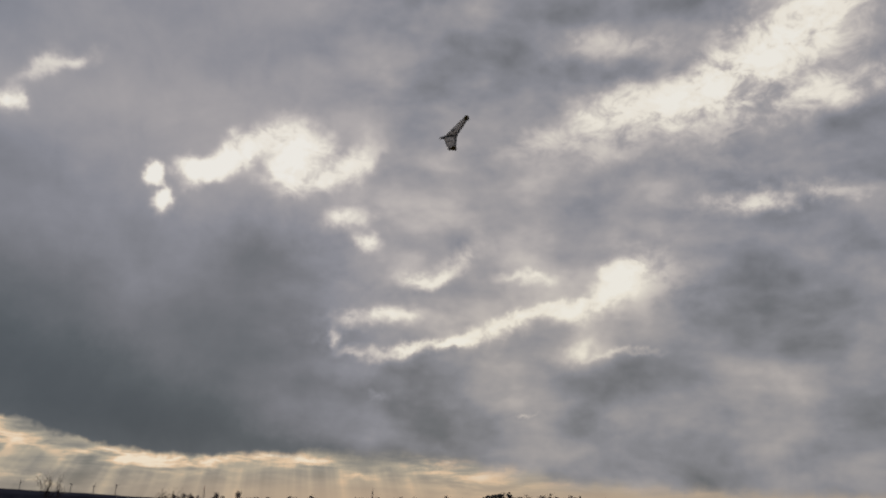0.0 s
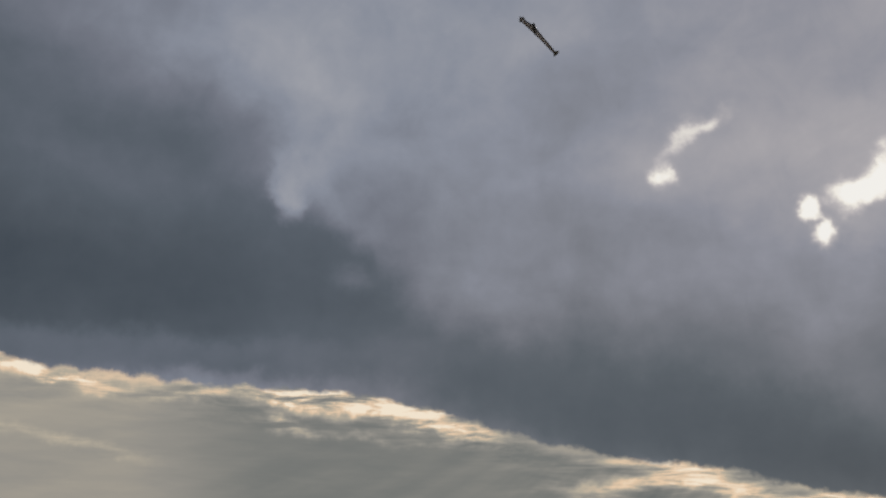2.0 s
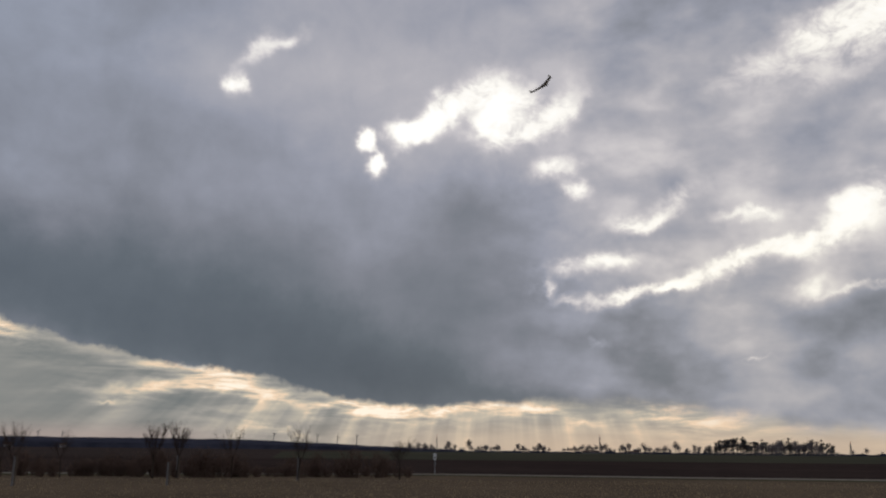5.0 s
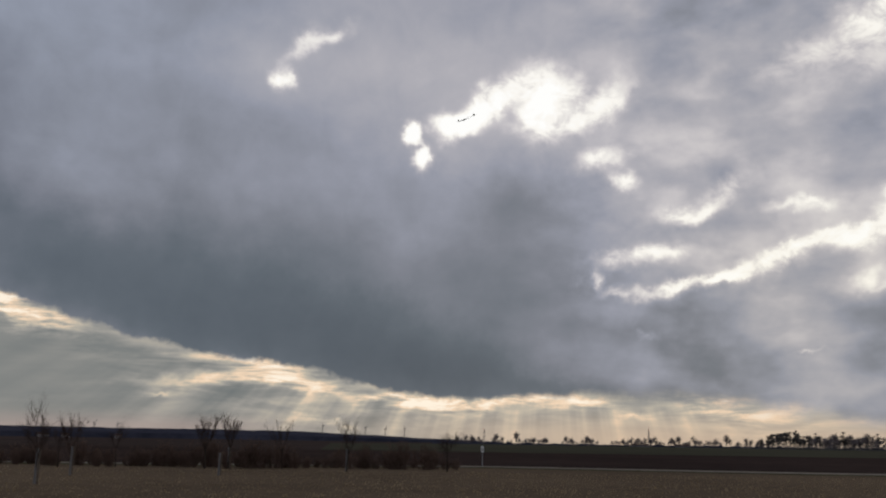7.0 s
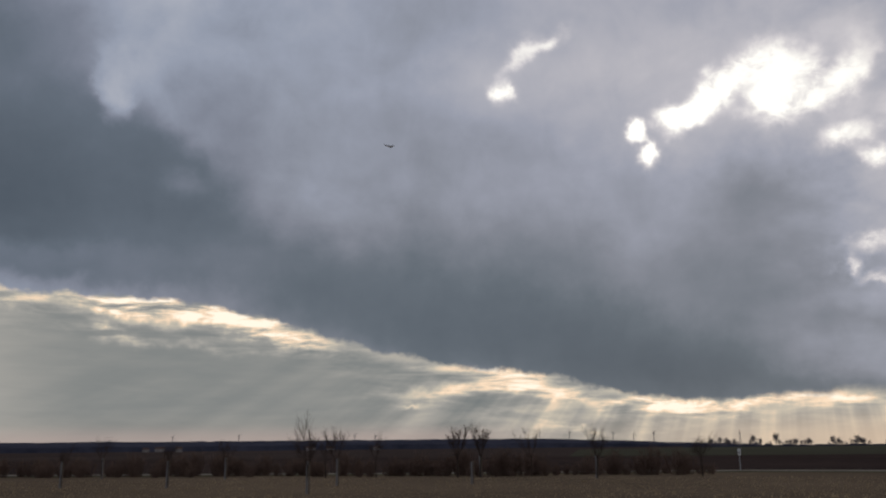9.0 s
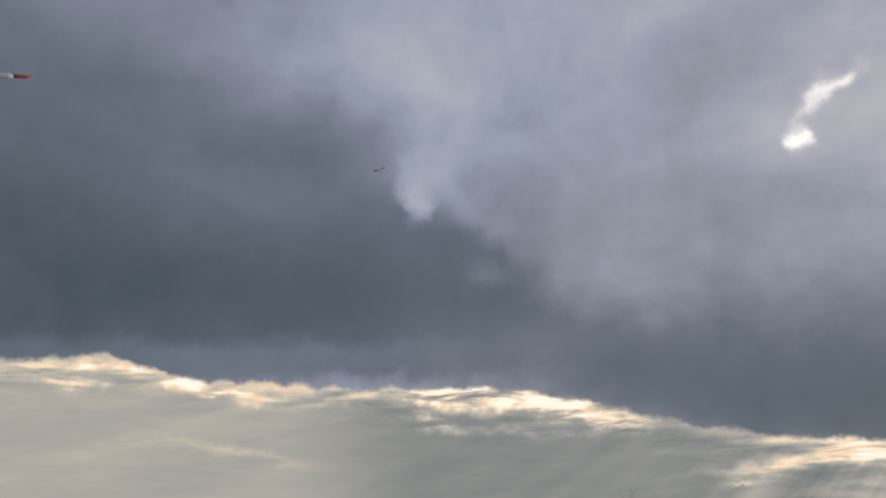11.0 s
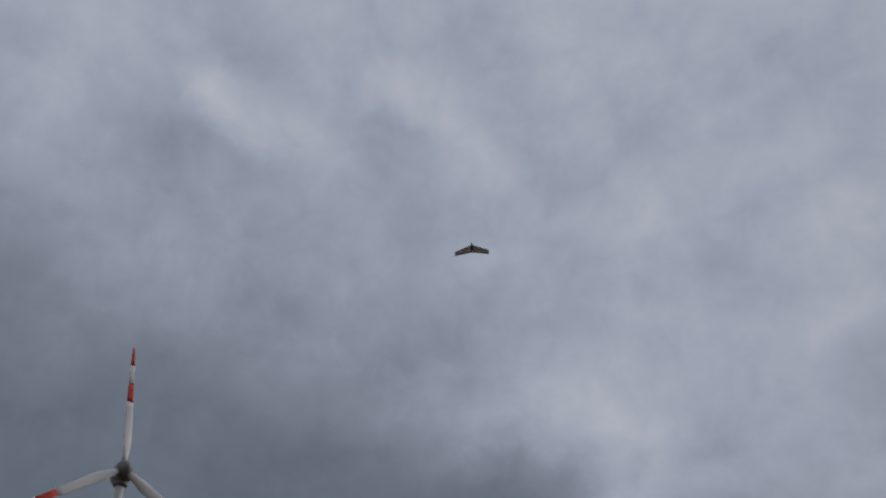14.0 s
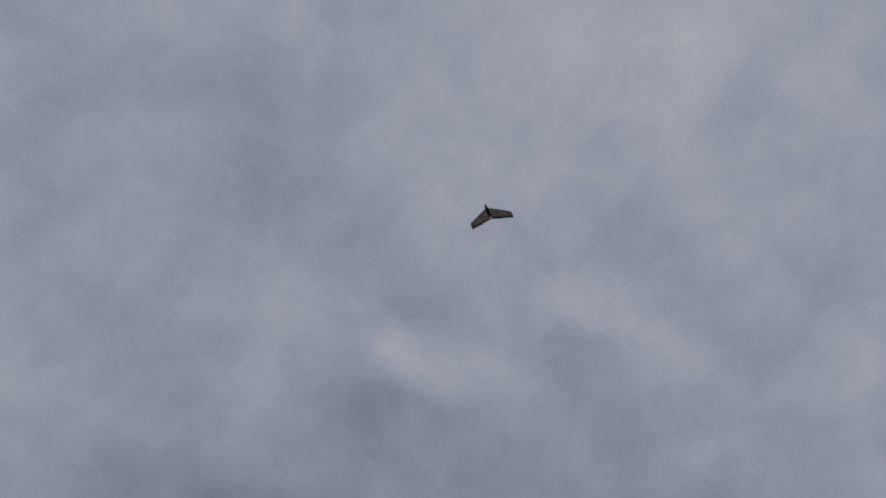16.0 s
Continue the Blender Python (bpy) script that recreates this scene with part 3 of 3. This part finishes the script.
tagged(post, "slim steel marker post with a white board", "post")


# ---- trees on the horizon ----
def far_tree(seed, h, w, dark=False):
    """A distant tree: trunk, main limbs and a crown of many small clumps with gaps."""
    rng = random.Random(seed)
    t = new("pine_tree" if dark else "distant_tree")
    bm = bmesh.new()
    tube(bm, [(0, 0, -0.3), (rng.uniform(-.3, .3), 0, h * 0.5), (rng.uniform(-.5, .5), 0, h * 0.9)], [h * 0.025, h * 0.018, h * 0.006], 6)
    for k in range(9):
        b = rng.uniform(0, 6.28)
        z = h * rng.uniform(0.3, 0.7)
        tube(bm, [(0, 0, z), (math.cos(b) * w * 0.45, math.sin(b) * w * 0.45, z + h * 0.2), (math.cos(b) * w * 0.7, math.sin(b) * w * 0.7, z + h * 0.3)], [h * 0.007, h * 0.004, h * 0.0015], 4)
    part("trunk", bm, M_HAZEDPINE if dark else M_HAZEDTWIG, t)
    bm = bmesh.new()
    if dark:
        lobes = [(rng.uniform(-.5, .5) * w, rng.uniform(-.5, .5) * w, h * rng.uniform(0.3, 0.9), rng.uniform(0.2, 0.42) * w) for k in range(15)]
    else:
        lobes = [(rng.uniform(-.4, .4) * w, rng.uniform(-.4, .4) * w, h * rng.uniform(0.38, 0.76), rng.uniform(0.3, 0.5) * w) for k in range(8)]
        lobes += [(0, 0, h * 0.56, w * 0.85)] * 5 + [(0, 0, h * 0.36, w * 0.65)] * 2
    for k in range(1500 if dark else 950):
        lx, ly, lz, lr = rng.choice(lobes)
        d = Vector((rng.gauss(0, 1), rng.gauss(0, 1), rng.gauss(0, 1))).normalized() * lr * rng.random() ** 0.4
        p = Vector((lx, ly, lz)) + Vector((d.x, d.y, d.z * (0.75 if dark else 1.0)))
        p.z = max(min(p.z, h), 0.6)
        s = h * (rng.uniform(0.011, 0.026) if dark else rng.uniform(0.018, 0.045))
        a = Vector((rng.gauss(0, 1), rng.gauss(0, 1), rng.gauss(0, 1))).normalized()
        b = a.orthogonal().normalized() * (0.9 if dark else 0.45)
        v = [bm.verts.new(p + a * s), bm.verts.new(p + b * s * 0.7), bm.verts.new(p - a * s), bm.verts.new(p - b * s * 0.7)]
        bm.faces.new(v)
    part("crown", bm, M_HAZEDPINE if dark else M_HAZEDTWIG, t)
    if dark:
        return tagged(t, "dark pine with a ragged crown at the wood's edge", "tree", "distant wood")
    return tagged(t, "rounded leafless tree on the skyline", "tree", "distant tree line")


def at_heading(a, r, z=0.0, turn=0.0):
    return pose(-math.sin(radians(a)) * r, math.cos(radians(a)) * r, z, 0, 0, turn)


rng = random.Random(11)
bare = [far_tree(60 + k, 9.5 + 0.7 * k, 3.9 + 0.5 * (k % 3)) for k in range(6)]
pines = [far_tree(80 + k, 11 + 0.9 * k, 3.6, True) for k in range(4)]
used = set()


def plant(kinds, a, r, s):
    k = rng.randrange(len(kinds))
    m = at_heading(a, r, 0.0, rng.uniform(0, 360))
    if kinds[k].name in used:
        t = copy_thing(kinds[k], m)
    else:
        t = kinds[k]
        used.add(t.name)
        t.matrix_basis = m
    t.scale = (s, s, s * rng.uniform(0.9, 1.1))


for a, s in ((-1.1, .8), (-1.6, 1.0), (-2.0, .95), (-2.45, .9), (-3.0, .6), (-3.5, .9), (-3.9, 1.0), (-4.8, 1.1), (-5.4, .7), (-5.8, .95), (-6.2, .9), (-6.6, .85),
             (-7.9, 1.0), (-8.2, .9), (-8.9, .95), (-9.2, 1.0), (-9.5, .95), (-11.0, .9), (-11.5, .6), (-11.9, 1.1), (-12.3, 1.0), (-12.7, .95), (-13.3, 1.0), (-13.6, .8), (-14.3, .9), (-14.7, 1.05),
             (-15.1, .8), (-15.6, 1.1), (-16.0, .9), (-16.4, .8), (-16.9, .95), (-17.5, 1.3), (-18.2, .8), (-18.6, .9), (-18.9, .9), (-19.3, .85), (-35, 1), (-36.5, 1.1), (-38, .9), (-40, 1), (-42, 1.1)):
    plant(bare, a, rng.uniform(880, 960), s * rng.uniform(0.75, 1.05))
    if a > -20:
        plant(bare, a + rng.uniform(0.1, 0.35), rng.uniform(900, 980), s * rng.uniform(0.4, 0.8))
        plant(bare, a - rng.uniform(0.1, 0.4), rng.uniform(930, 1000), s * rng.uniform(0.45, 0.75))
for i in range(66):
    a = -19.4 - i * 0.108 + rng.uniform(-0.1, 0.1)
    plant(pines if rng.random() < (0.75 if i < 26 or i > 52 else 0.25) else bare, a, rng.uniform(640, 760), rng.uniform(0.66, 0.98) * (1.05 if 6 < i < 60 else 0.85))
for a, s in ((-27.4, .6), (-28.1, .75), (-28.9, .5), (-30.2, .6), (-31.6, .7)):
    plant(bare, a, 900, s)

# brushwood along the foot of the wood
verts, faces = [], []
for i in range(3600):
    a, r = radians(-rng.uniform(19.2, 26.7)), rng.uniform(632, 650)
    tall = 2.6 + 1.8 * noise.noise((math.degrees(a) * 1.4, 5, 0)) + 1.0 * noise.noise((math.degrees(a) * 6, 9, 0))
    p = Vector((-math.sin(a) * r, math.cos(a) * r, max(0.15, tall * rng.random() ** 0.7)))
    u = Vector((rng.gauss(0, 1), rng.gauss(0, 1), rng.gauss(0, 1))).normalized()
    w = u.orthogonal().normalized() * rng.uniform(0.1, 0.2)
    u *= rng.uniform(0.25, 0.6)
    n = len(verts)
    verts += [p + u, p + w, p - u, p - w]
    faces.append((n, n + 1, n + 2, n + 3))
me = bpy.data.meshes.new("brushwood")
me.from_pydata(verts, [], faces)
me.materials.append(M_HAZEDPINE)
tagged(new("brushwood", me), "dark leafless brushwood along the edge of the far wood", "brushwood", kind="stuff")

# low hedge and bank under the tree line
bm = bmesh.new()
tops = []
for i in range(221):
    a = radians(0.5 - i * 0.2)
    h = 1.6 + 1.3 * noise.noise((i * 0.35, 7, 0)) + 0.8 * noise.noise((i * 1.7, 2, 0))
    tops.append([bm.verts.new((-math.sin(a) * r, math.cos(a) * r, z)) for r, z in ((870, -0.1), (872, max(0.4, h)), (880, max(0.4, h)), (884, -0.1))])
for q, s in zip(tops, tops[1:]):
    for k in range(3):
        bm.faces.new((q[k], q[k + 1], s[k + 1], s[k]))
tagged(new("field_hedge", mesh_of("field_hedge", bm, M_HAZEDFOREST)), "low dark hedge along the far field edge", "hedge", kind="stuff")


# ---- buildings, masts and far turbines ----
def house(a, r, w, d, h, roof, wall=M_HOUSE):
    t = new("farm_house")
    bm = bmesh.new()
    box(bm, -w / 2, w / 2, -d / 2, d / 2, -0.2, h)
    part("wall", bm, wall, t)
    bm = bmesh.new()
    v = [bm.verts.new(p) for p in ((-w / 2 - .4, -d / 2 - .4, h), (w / 2 + .4, -d / 2 - .4, h), (w / 2 + .4, d / 2 + .4, h), (-w / 2 - .4, d / 2 + .4, h), (-w / 2 - .4, 0, h + roof), (w / 2 + .4, 0, h + roof))]
    for f in ((0, 1, 5, 4), (2, 3, 4, 5), (1, 2, 5), (3, 0, 4), (3, 2, 1, 0)):
        bm.faces.new([v[i] for i in f])
    part("roof", bm, M_ROOF, t, "dark tiled roof")
    for k in (-0.3, 0.3):
        bm = bmesh.new()
        box(bm, k * w - 0.6, k * w + 0.6, -d / 2 - 0.06, -d / 2 - 0.01, h * 0.35, h * 0.75)
        part("window", bm, M_POD, t, "dark window")
    t.matrix_basis = at_heading(a, r, 0.0, a + 8)
    return tagged(t, "small far farm building with a pitched roof", "house", "hamlet below the hill")


for a, r, w, h in ((32.6, 1500, 14, 5), (31.5, 1520, 10, 5), (33.4, 1480, 9, 4), (23.6, 1600, 16, 4), (22.4, 1620, 12, 4), (19.5, 1650, 10, 4)):
    house(a, r, w, 8, h, 3)
for a, w in ((-12.4, 15), (-14.9, 11)):
    house(a, 866, w, 8, 1.4, 1.3, M_FARMAST)


def lattice_mast(a, r, h):
    t = new("lattice_mast")
    for sx in (-1, 1):
        for sy in (-1, 1):
            bm = bmesh.new()
            tube(bm, [(sx * 1.6, sy * 1.6, -0.2), (sx * 0.35, sy * 0.35, h * 0.85)], [0.3, 0.22], 4)
            part("leg", bm, M_FARMAST, t)
    for k in range(8):
        z = h * 0.85 * k / 8
        s, s2 = 1.6 - 1.25 * k / 8, 1.6 - 1.25 * (k + 1) / 8
        for m, (sx, sy) in enumerate(((1, 1), (-1, 1), (-1, -1), (1, -1))):
            bm = bmesh.new()
            nx, ny = ((-1, 1), (-1, -1), (1, -1), (1, 1))[m]
            tube(bm, [(sx * s, sy * s, z), (nx * s2, ny * s2, z + h * 0.85 / 8)], [0.14, 0.14], 3)
            part("brace", bm, M_FARMAST, t)
    for k in range(4):
        bm = bmesh.new()
        lathe(bm, [(0.42 - 0.06 * k, h * (0.72 + 0.07 * k)), (0.40 - 0.06 * k, h * (0.79 + 0.07 * k))], 8)
        part("antenna_section", bm, M_RED if k % 2 else M_FARMAST, t)
    t.matrix_basis = at_heading(a, r)
    return tagged(t, "tall thin lattice radio mast on the skyline", "mast", "masts on the skyline")


lattice_mast(-12.95, 1400, 27)
lattice_mast(-2.78, 1400, 24)
lattice_mast(-27.3, 1400, 19)


def blade_mesh(name, r0, r1, length, mat):
    """A stretch of a twisted, tapering rotor blade along x, cut from r0 to r1."""
    bm = bmesh.new()
    rings = []
    n = max(3, int((r1 - r0) / length * 24))
    for i in range(n + 1):
        x = r0 + (r1 - r0) * i / n
        f = x / length
        chord = length * (0.031 + 0.061 * min(1, f / 0.2)) if f < 0.2 else length * (0.092 - 0.066 * ((f - 0.2) / 0.8) ** 0.85)
        if f > 0.97:
            chord *= 0.7
        chord *= 0.92
        th = chord * (1.0 - 0.80 * min(1, f / 0.22)) if f < 0.22 else chord * (0.20 - 0.07 * f)
        tw = radians(22 * (1 - f) ** 2)
        ring = []
        for k in range(10):
            b = 2 * math.pi * k / 10
            c, s = math.cos(b) * chord / 2 - chord * 0.12 * min(1, f / 0.2), math.sin(b) * th / 2
            ring.append(bm.verts.new((x, s * math.cos(tw) - c * math.sin(tw), c * math.cos(tw) + s * math.sin(tw))))
        rings.append(ring)
    for q, s in zip(rings, rings[1:]):
        for k in range(10):
            bm.faces.new((q[k], s[k], s[(k + 1) % 10], q[(k + 1) % 10]))
    bm.faces.new(rings[0])
    bm.faces.new(rings[-1][::-1])
    bmesh.ops.recalc_face_normals(bm, faces=bm.faces[:])
    return smooth(mesh_of(name, bm, mat))


TURBINE_YAW = 94.2


def big_turbine():
    """The near turbine; its rotor turns on the side that faces the camera."""
    t = new("wind_turbine")
    t.location = (-119.25, 44.85, 0)
    bm = bmesh.new()
    lathe(bm, [(2.5, -0.3), (2.3, 3), (1.95, 10), (1.54, 20), (1.24, 30), (1.01, 40), (0.83, 50), (0.69, 59), (0.66, 61.4)], 40)
    part("tower", smooth(mesh_of("tower", bm, M_TOWER)), None, t, "tapering pale grey tower")
    for z, r in ((20, 1.55), (40, 1.02)):
        bm = bmesh.new()
        lathe(bm, [(r + 0.015, z - 0.12), (r + 0.03, z), (r + 0.01, z + 0.12)], 40)
        part("tower_joint", bm, M_TOWER, t)
    turn = pose(0, 0, 0, 0, 0, TURBINE_YAW)
    bm = bmesh.new()
    lathe(bm, [(0.3, -2.2), (0.8, -1.9), (1.2, -1.1), (1.34, -0.2), (1.3, 0.6), (1.15, 1.2), (1.05, 1.5)], 28, pose(0, 0, 63.05, 90, 0, 0))
    part("nacelle", smooth(mesh_of("nacelle", bm, M_NACELLE)), None, t, "dark grey egg-shaped nacelle", turn)
    bm = bmesh.new()
    box(bm, -0.35, 0.35, 0.6, 1.8, 64.2, 64.7)
    bmesh.ops.bevel(bm, geom=bm.edges[:], offset=0.1, segments=2, affect="EDGES")
    part("cooler", bm, M_NACELLE, t, "", turn)
    bm = bmesh.new()
    lathe(bm, [(0.68, 61.2), (1.05, 61.5), (1.05, 61.9)], 24)
    part("yaw_ring", bm, M_NACELLE, t)
    bm = bmesh.new()
    lathe(bm, [(1.0, -0.9), (1.15, -0.4), (1.12, 0.3), (0.85, 0.9), (0.4, 1.25), (0.1, 1.4)], 28, pose(0, 0, 0, 90, 0, 0))
    rotor = part("rotor", smooth(mesh_of("rotor", bm, M_NACELLE)), None, t, "grey spinner with three striped blades")
    L = 20.0
    pieces = [("blade", 1.0, 0.53 * L, M_WHITE, "white blade root"), ("red_band", 0.53 * L, 0.68 * L, M_RED, "red warning band"),
              ("white_band", 0.68 * L, 0.84 * L, M_WHITE, ""), ("red_tip", 0.84 * L, L, M_RED, "red blade tip")]
    for nm, r0, r1, mat, lab in pieces:
        me = blade_mesh(nm, r0, r1, L, mat)
        for k in range(3):
            part(nm, me, None, rotor, lab, pose(0, 0, 0, 0, 120 * k, 0))
    return tagged(t, "tall white wind turbine with red-striped turning blades", "wind turbine"), rotor


turbine, rotor = big_turbine()


def far_turbine(a, r, h, phase):
    t = new("distant_turbine")
    bm = bmesh.new()
    lathe(bm, [(2.0, -1), (1.6, h * 0.5), (1.1, h)], 10)
    part("tower", bm, M_FARMAST, t)
    bm = bmesh.new()
    box(bm, -1.6, 1.6, -3, 4, h - 0.8, h + 2)
    part("nacelle", bm, M_FARMAST, t)
    for k in range(3):
        b = radians(phase + 120 * k)
        bm = bmesh.new()
        tube(bm, [(0, -5, h + 1), (math.cos(b) * 6, -5, h + 1 + math.sin(b) * 6), (math.cos(b) * 17, -5, h + 1 + math.sin(b) * 17)], [0.7, 0.9, 0.3], 5)
        part("blade", bm, M_FARMAST, t)
    t.matrix_basis = at_heading(a, r, 0, a + 50)
    return tagged(t, "small grey wind turbine far away on the horizon", "wind turbine", "distant wind farm")


for a, h, ph in ((2.26, 62, 20), (3.47, 58, 75), (4.72, 62, 40), (7.4, 66, 10), (9.25, 68, 95), (20.9, 62, 50), (19.6, 58, 10), (28.0, 64, 30), (31.9, 63, 80), (13.4, 60, 60), (-33, 40, 20)):
    far_turbine(a, 4300, h, ph)


# ---- the model aircraft ----
def model_plane():
    """A swept flying wing, 1.2 m in span, nose along +y."""
    p = new("flying_wing_model")

    def wing(s):
        # stations from root to tip: x, leading edge, trailing edge, height
        st = [(0.03, 0.21, -0.11, 0.0), (0.20, 0.115, -0.155, 0.006), (0.40, 0.0, -0.21, 0.016), (0.60, -0.115, -0.265, 0.028)]
        bm = bmesh.new()
        rings = []
        for x, le, te, z in st:
            c = le - te
            ring = [bm.verts.new((s * x, le - c * f, z + c * h)) for f, h in ((0, 0), (0.06, 0.03), (0.25, 0.055), (0.6, 0.035), (1, 0.004), (1, -0.004), (0.6, -0.012), (0.25, -0.025), (0.06, -0.02))]
            rings.append(ring)
        for q, r in zip(rings, rings[1:]):
            for k in range(9):
                bm.faces.new((q[k], q[(k + 1) % 9], r[(k + 1) % 9], r[k]))
        bm.faces.new(rings[0])
        bm.faces.new(rings[-1][::-1])
        bmesh.ops.recalc_face_normals(bm, faces=bm.faces[:])
        w = part("wing_panel", smooth(mesh_of("wing_panel", bm, M_FILM)), None, p, "translucent white wing panel")
        bm = bmesh.new()
        tube(bm, [(s * x, le + 0.002, z) for x, le, te, z in st], [0.013, 0.012, 0.011, 0.010], 6)
        part("leading_edge", bm, M_EDGE, w, "dark leading edge")
        bm = bmesh.new()
        v = []
        for x, le, te, z in (st[0], st[2], st[3]):
            for dy, dz in ((0.004, 0.007), (-0.05, 0.002), (-0.05, -0.002), (0.004, -0.007)):
                v.append(bm.verts.new((s * x, te + dy, z + dz)))
        for i in (0, 4):
            for k in range(4):
                bm.faces.new((v[i + k], v[i + (k + 1) % 4], v[i + 4 + (k + 1) % 4], v[i + 4 + k]))
        bm.faces.new(v[:4])
        bm.faces.new(v[8:])
        bmesh.ops.recalc_face_normals(bm, faces=bm.faces[:])
        part("elevon", bm, M_EDGE, w, "dark elevon along the trailing edge")
        bm = bmesh.new()
        prof = [(-0.13, 0.0), (-0.31, -0.045), (-0.345, 0.02), (-0.335, 0.105), (-0.27, 0.108), (-0.19, 0.05)]
        q0 = [bm.verts.new((s * 0.603, y, 0.028 + z)) for y, z in prof]
        q1 = [bm.verts.new((s * 0.613, y, 0.028 + z)) for y, z in prof]
        bm.faces.new(q0)
        bm.faces.new(q1[::-1])
        for k in range(6):
            bm.faces.new((q0[k], q0[(k + 1) % 6], q1[(k + 1) % 6], q1[k]))
        bmesh.ops.recalc_face_normals(bm, faces=bm.faces[:])
        part("fin", bm, M_FIN, p, "olive upright wingtip fin")
        bm = bmesh.new()
        box(bm, s * 0.22 - 0.02, s * 0.22 + 0.02, -0.06, 0.06, 0.0215, 0.024)
        part("marking", bm, M_MARK, w, "grey plain marking")

    wing(1)
    wing(-1)
    bm = bmesh.new()
    lathe(bm, [(0.006, 0.36), (0.020, 0.345), (0.032, 0.30), (0.036, 0.22), (0.034, 0.08), (0.028, -0.06), (0.018, -0.12)], 16, pose(0, 0, 0, -90, 0, 0) @ Matrix.Scale(1, 4))
    part("pod", smooth(mesh_of("pod", bm, M_POD)), None, p, "black slim nose pod")
    bm = bmesh.new()
    lathe(bm, [(0.014, 0.11), (0.014, 0.15), (0.006, 0.165)], 12, pose(0, 0, 0, 90, 0, 0))
    part("motor", bm, M_POD, p)
    bm = bmesh.new()
    for s in (1, -1):
        v = [bm.verts.new(q) for q in ((0, -0.160, 0.008), (s * 0.05, -0.163, 0.014), (s * 0.095, -0.160, 0.004), (s * 0.05, -0.157, -0.012), (0, -0.160, -0.008))]
        bm.faces.new(v)
    g = bmesh.ops.extrude_face_region(bm, geom=bm.faces[:])
    for v in g["geom"]:
        if isinstance(v, bmesh.types.BMVert):
            v.co.y -= 0.003
    part("propeller", bm, M_POD, p, "small black pusher propeller")
    return tagged(p, "white swept flying-wing model aircraft with dark edges in flight", "model aircraft")


plane = model_plane()


def motions():
    walk(plane, [
        (0, pose(6.25, 19.89, 10.63, 3.20, -60.50, 41.30)),
        (0.5, pose(1.82, 19.74, 9.87, 1.00, -51.40, 88.50)),
        (1, pose(-2.88, 19.74, 10.68, 12.00, -50.50, 116.80)),
        (1.5, pose(-5.67, 17.88, 11.39, 10.60, -51.70, 152.00)),
        (2, pose(-5.78, 16.44, 12.50, -2.50, -51.70, -164.80)),
        (2.5, pose(-4.59, 19.17, 13.49, -2.80, -51.30, -148.00)),
        (3, pose(-2.90, 24.67, 14.12, -4.00, -42.80, -125.70)),
        (3.5, pose(-0.79, 33.85, 15.72, -0.6, -42.8, -105.6)),
        (4, pose(1.90, 34.09, 15.95, 10.2, -31.9, -90.3)),
        (4.5, pose(4.51, 35.58, 16.98, 23.6, -33.6, -71.1)),
        (5.3, pose(7.2, 41.0, 19.2, 15.0, -15.0, -40.0)),
        (6.2, pose(5.6, 48.5, 21.3, 10.0, -25.0, -5.0)),
        (7, pose(1.24, 53.08, 21.51, 6.8, -29.2, 24.9)),
        (7.5, pose(-3.07, 55.52, 21.03, 5.9, -25.1, 48.2)),
        (8, pose(-8.51, 58.99, 21.53, 0.2, -22.2, 47.5)),
        (8.5, pose(-19.46, 80.76, 29.45, -13.4, -15.6, 41.5)),
        (9, pose(-33.64, 99.18, 38.09, -16.0, 12.0, -4.1)),
        (9.5, pose(-39.10, 89.88, 37.39, -4.0, 27.9, 16.9)),
        (10, pose(-39.91, 75.19, 34.53, 0.0, 28.1, 29.1)),
        (10.8, pose(-43.5, 57.0, 31.5, 5.0, -25.0, 75.0)),
        (11.5, pose(-34.0, 38.5, 26.5, 0.0, -32.0, 150.0)),
        (12.3, pose(-25.24, 26.76, 22.85, -1.9, -11.4, 225.7)),
        (12.5, pose(-24.02, 25.25, 22.54, 1.0, -11.6, 225.3)),
        (13, pose(-21.28, 22.24, 22.12, 7.6, -4.0, 226.7)),
        (13.5, pose(-18.56, 19.32, 21.86, 2.3, -4.6, 226.4)),
        (14, pose(-16.93, 17.18, 22.27, 2.6, 0.6, 226.6)),
        (14.5, pose(-15.74, 14.48, 21.88, -1.6, 1.4, 224.7)),
        (15, pose(-14.02, 12.14, 20.76, -1.8, -0.0, 223.0)),
        (15.5, pose(-12.65, 9.68, 21.27, -1.0, -1.8, 224.8)),
        (16, pose(-11.36, 7.41, 23.04, 4.6, -5.3, 226.1)),
    ])
    # rotor: 54.5 degrees a second
    hub = Vector((-117.07, 44.04, 63.05)) - Vector(turbine.location)
    walk(rotor, [(t, pose(hub.x, hub.y, hub.z, 0, -(31.5 - 54.55 * (t - 13)), TURBINE_YAW)) for t in range(17)])


motions()
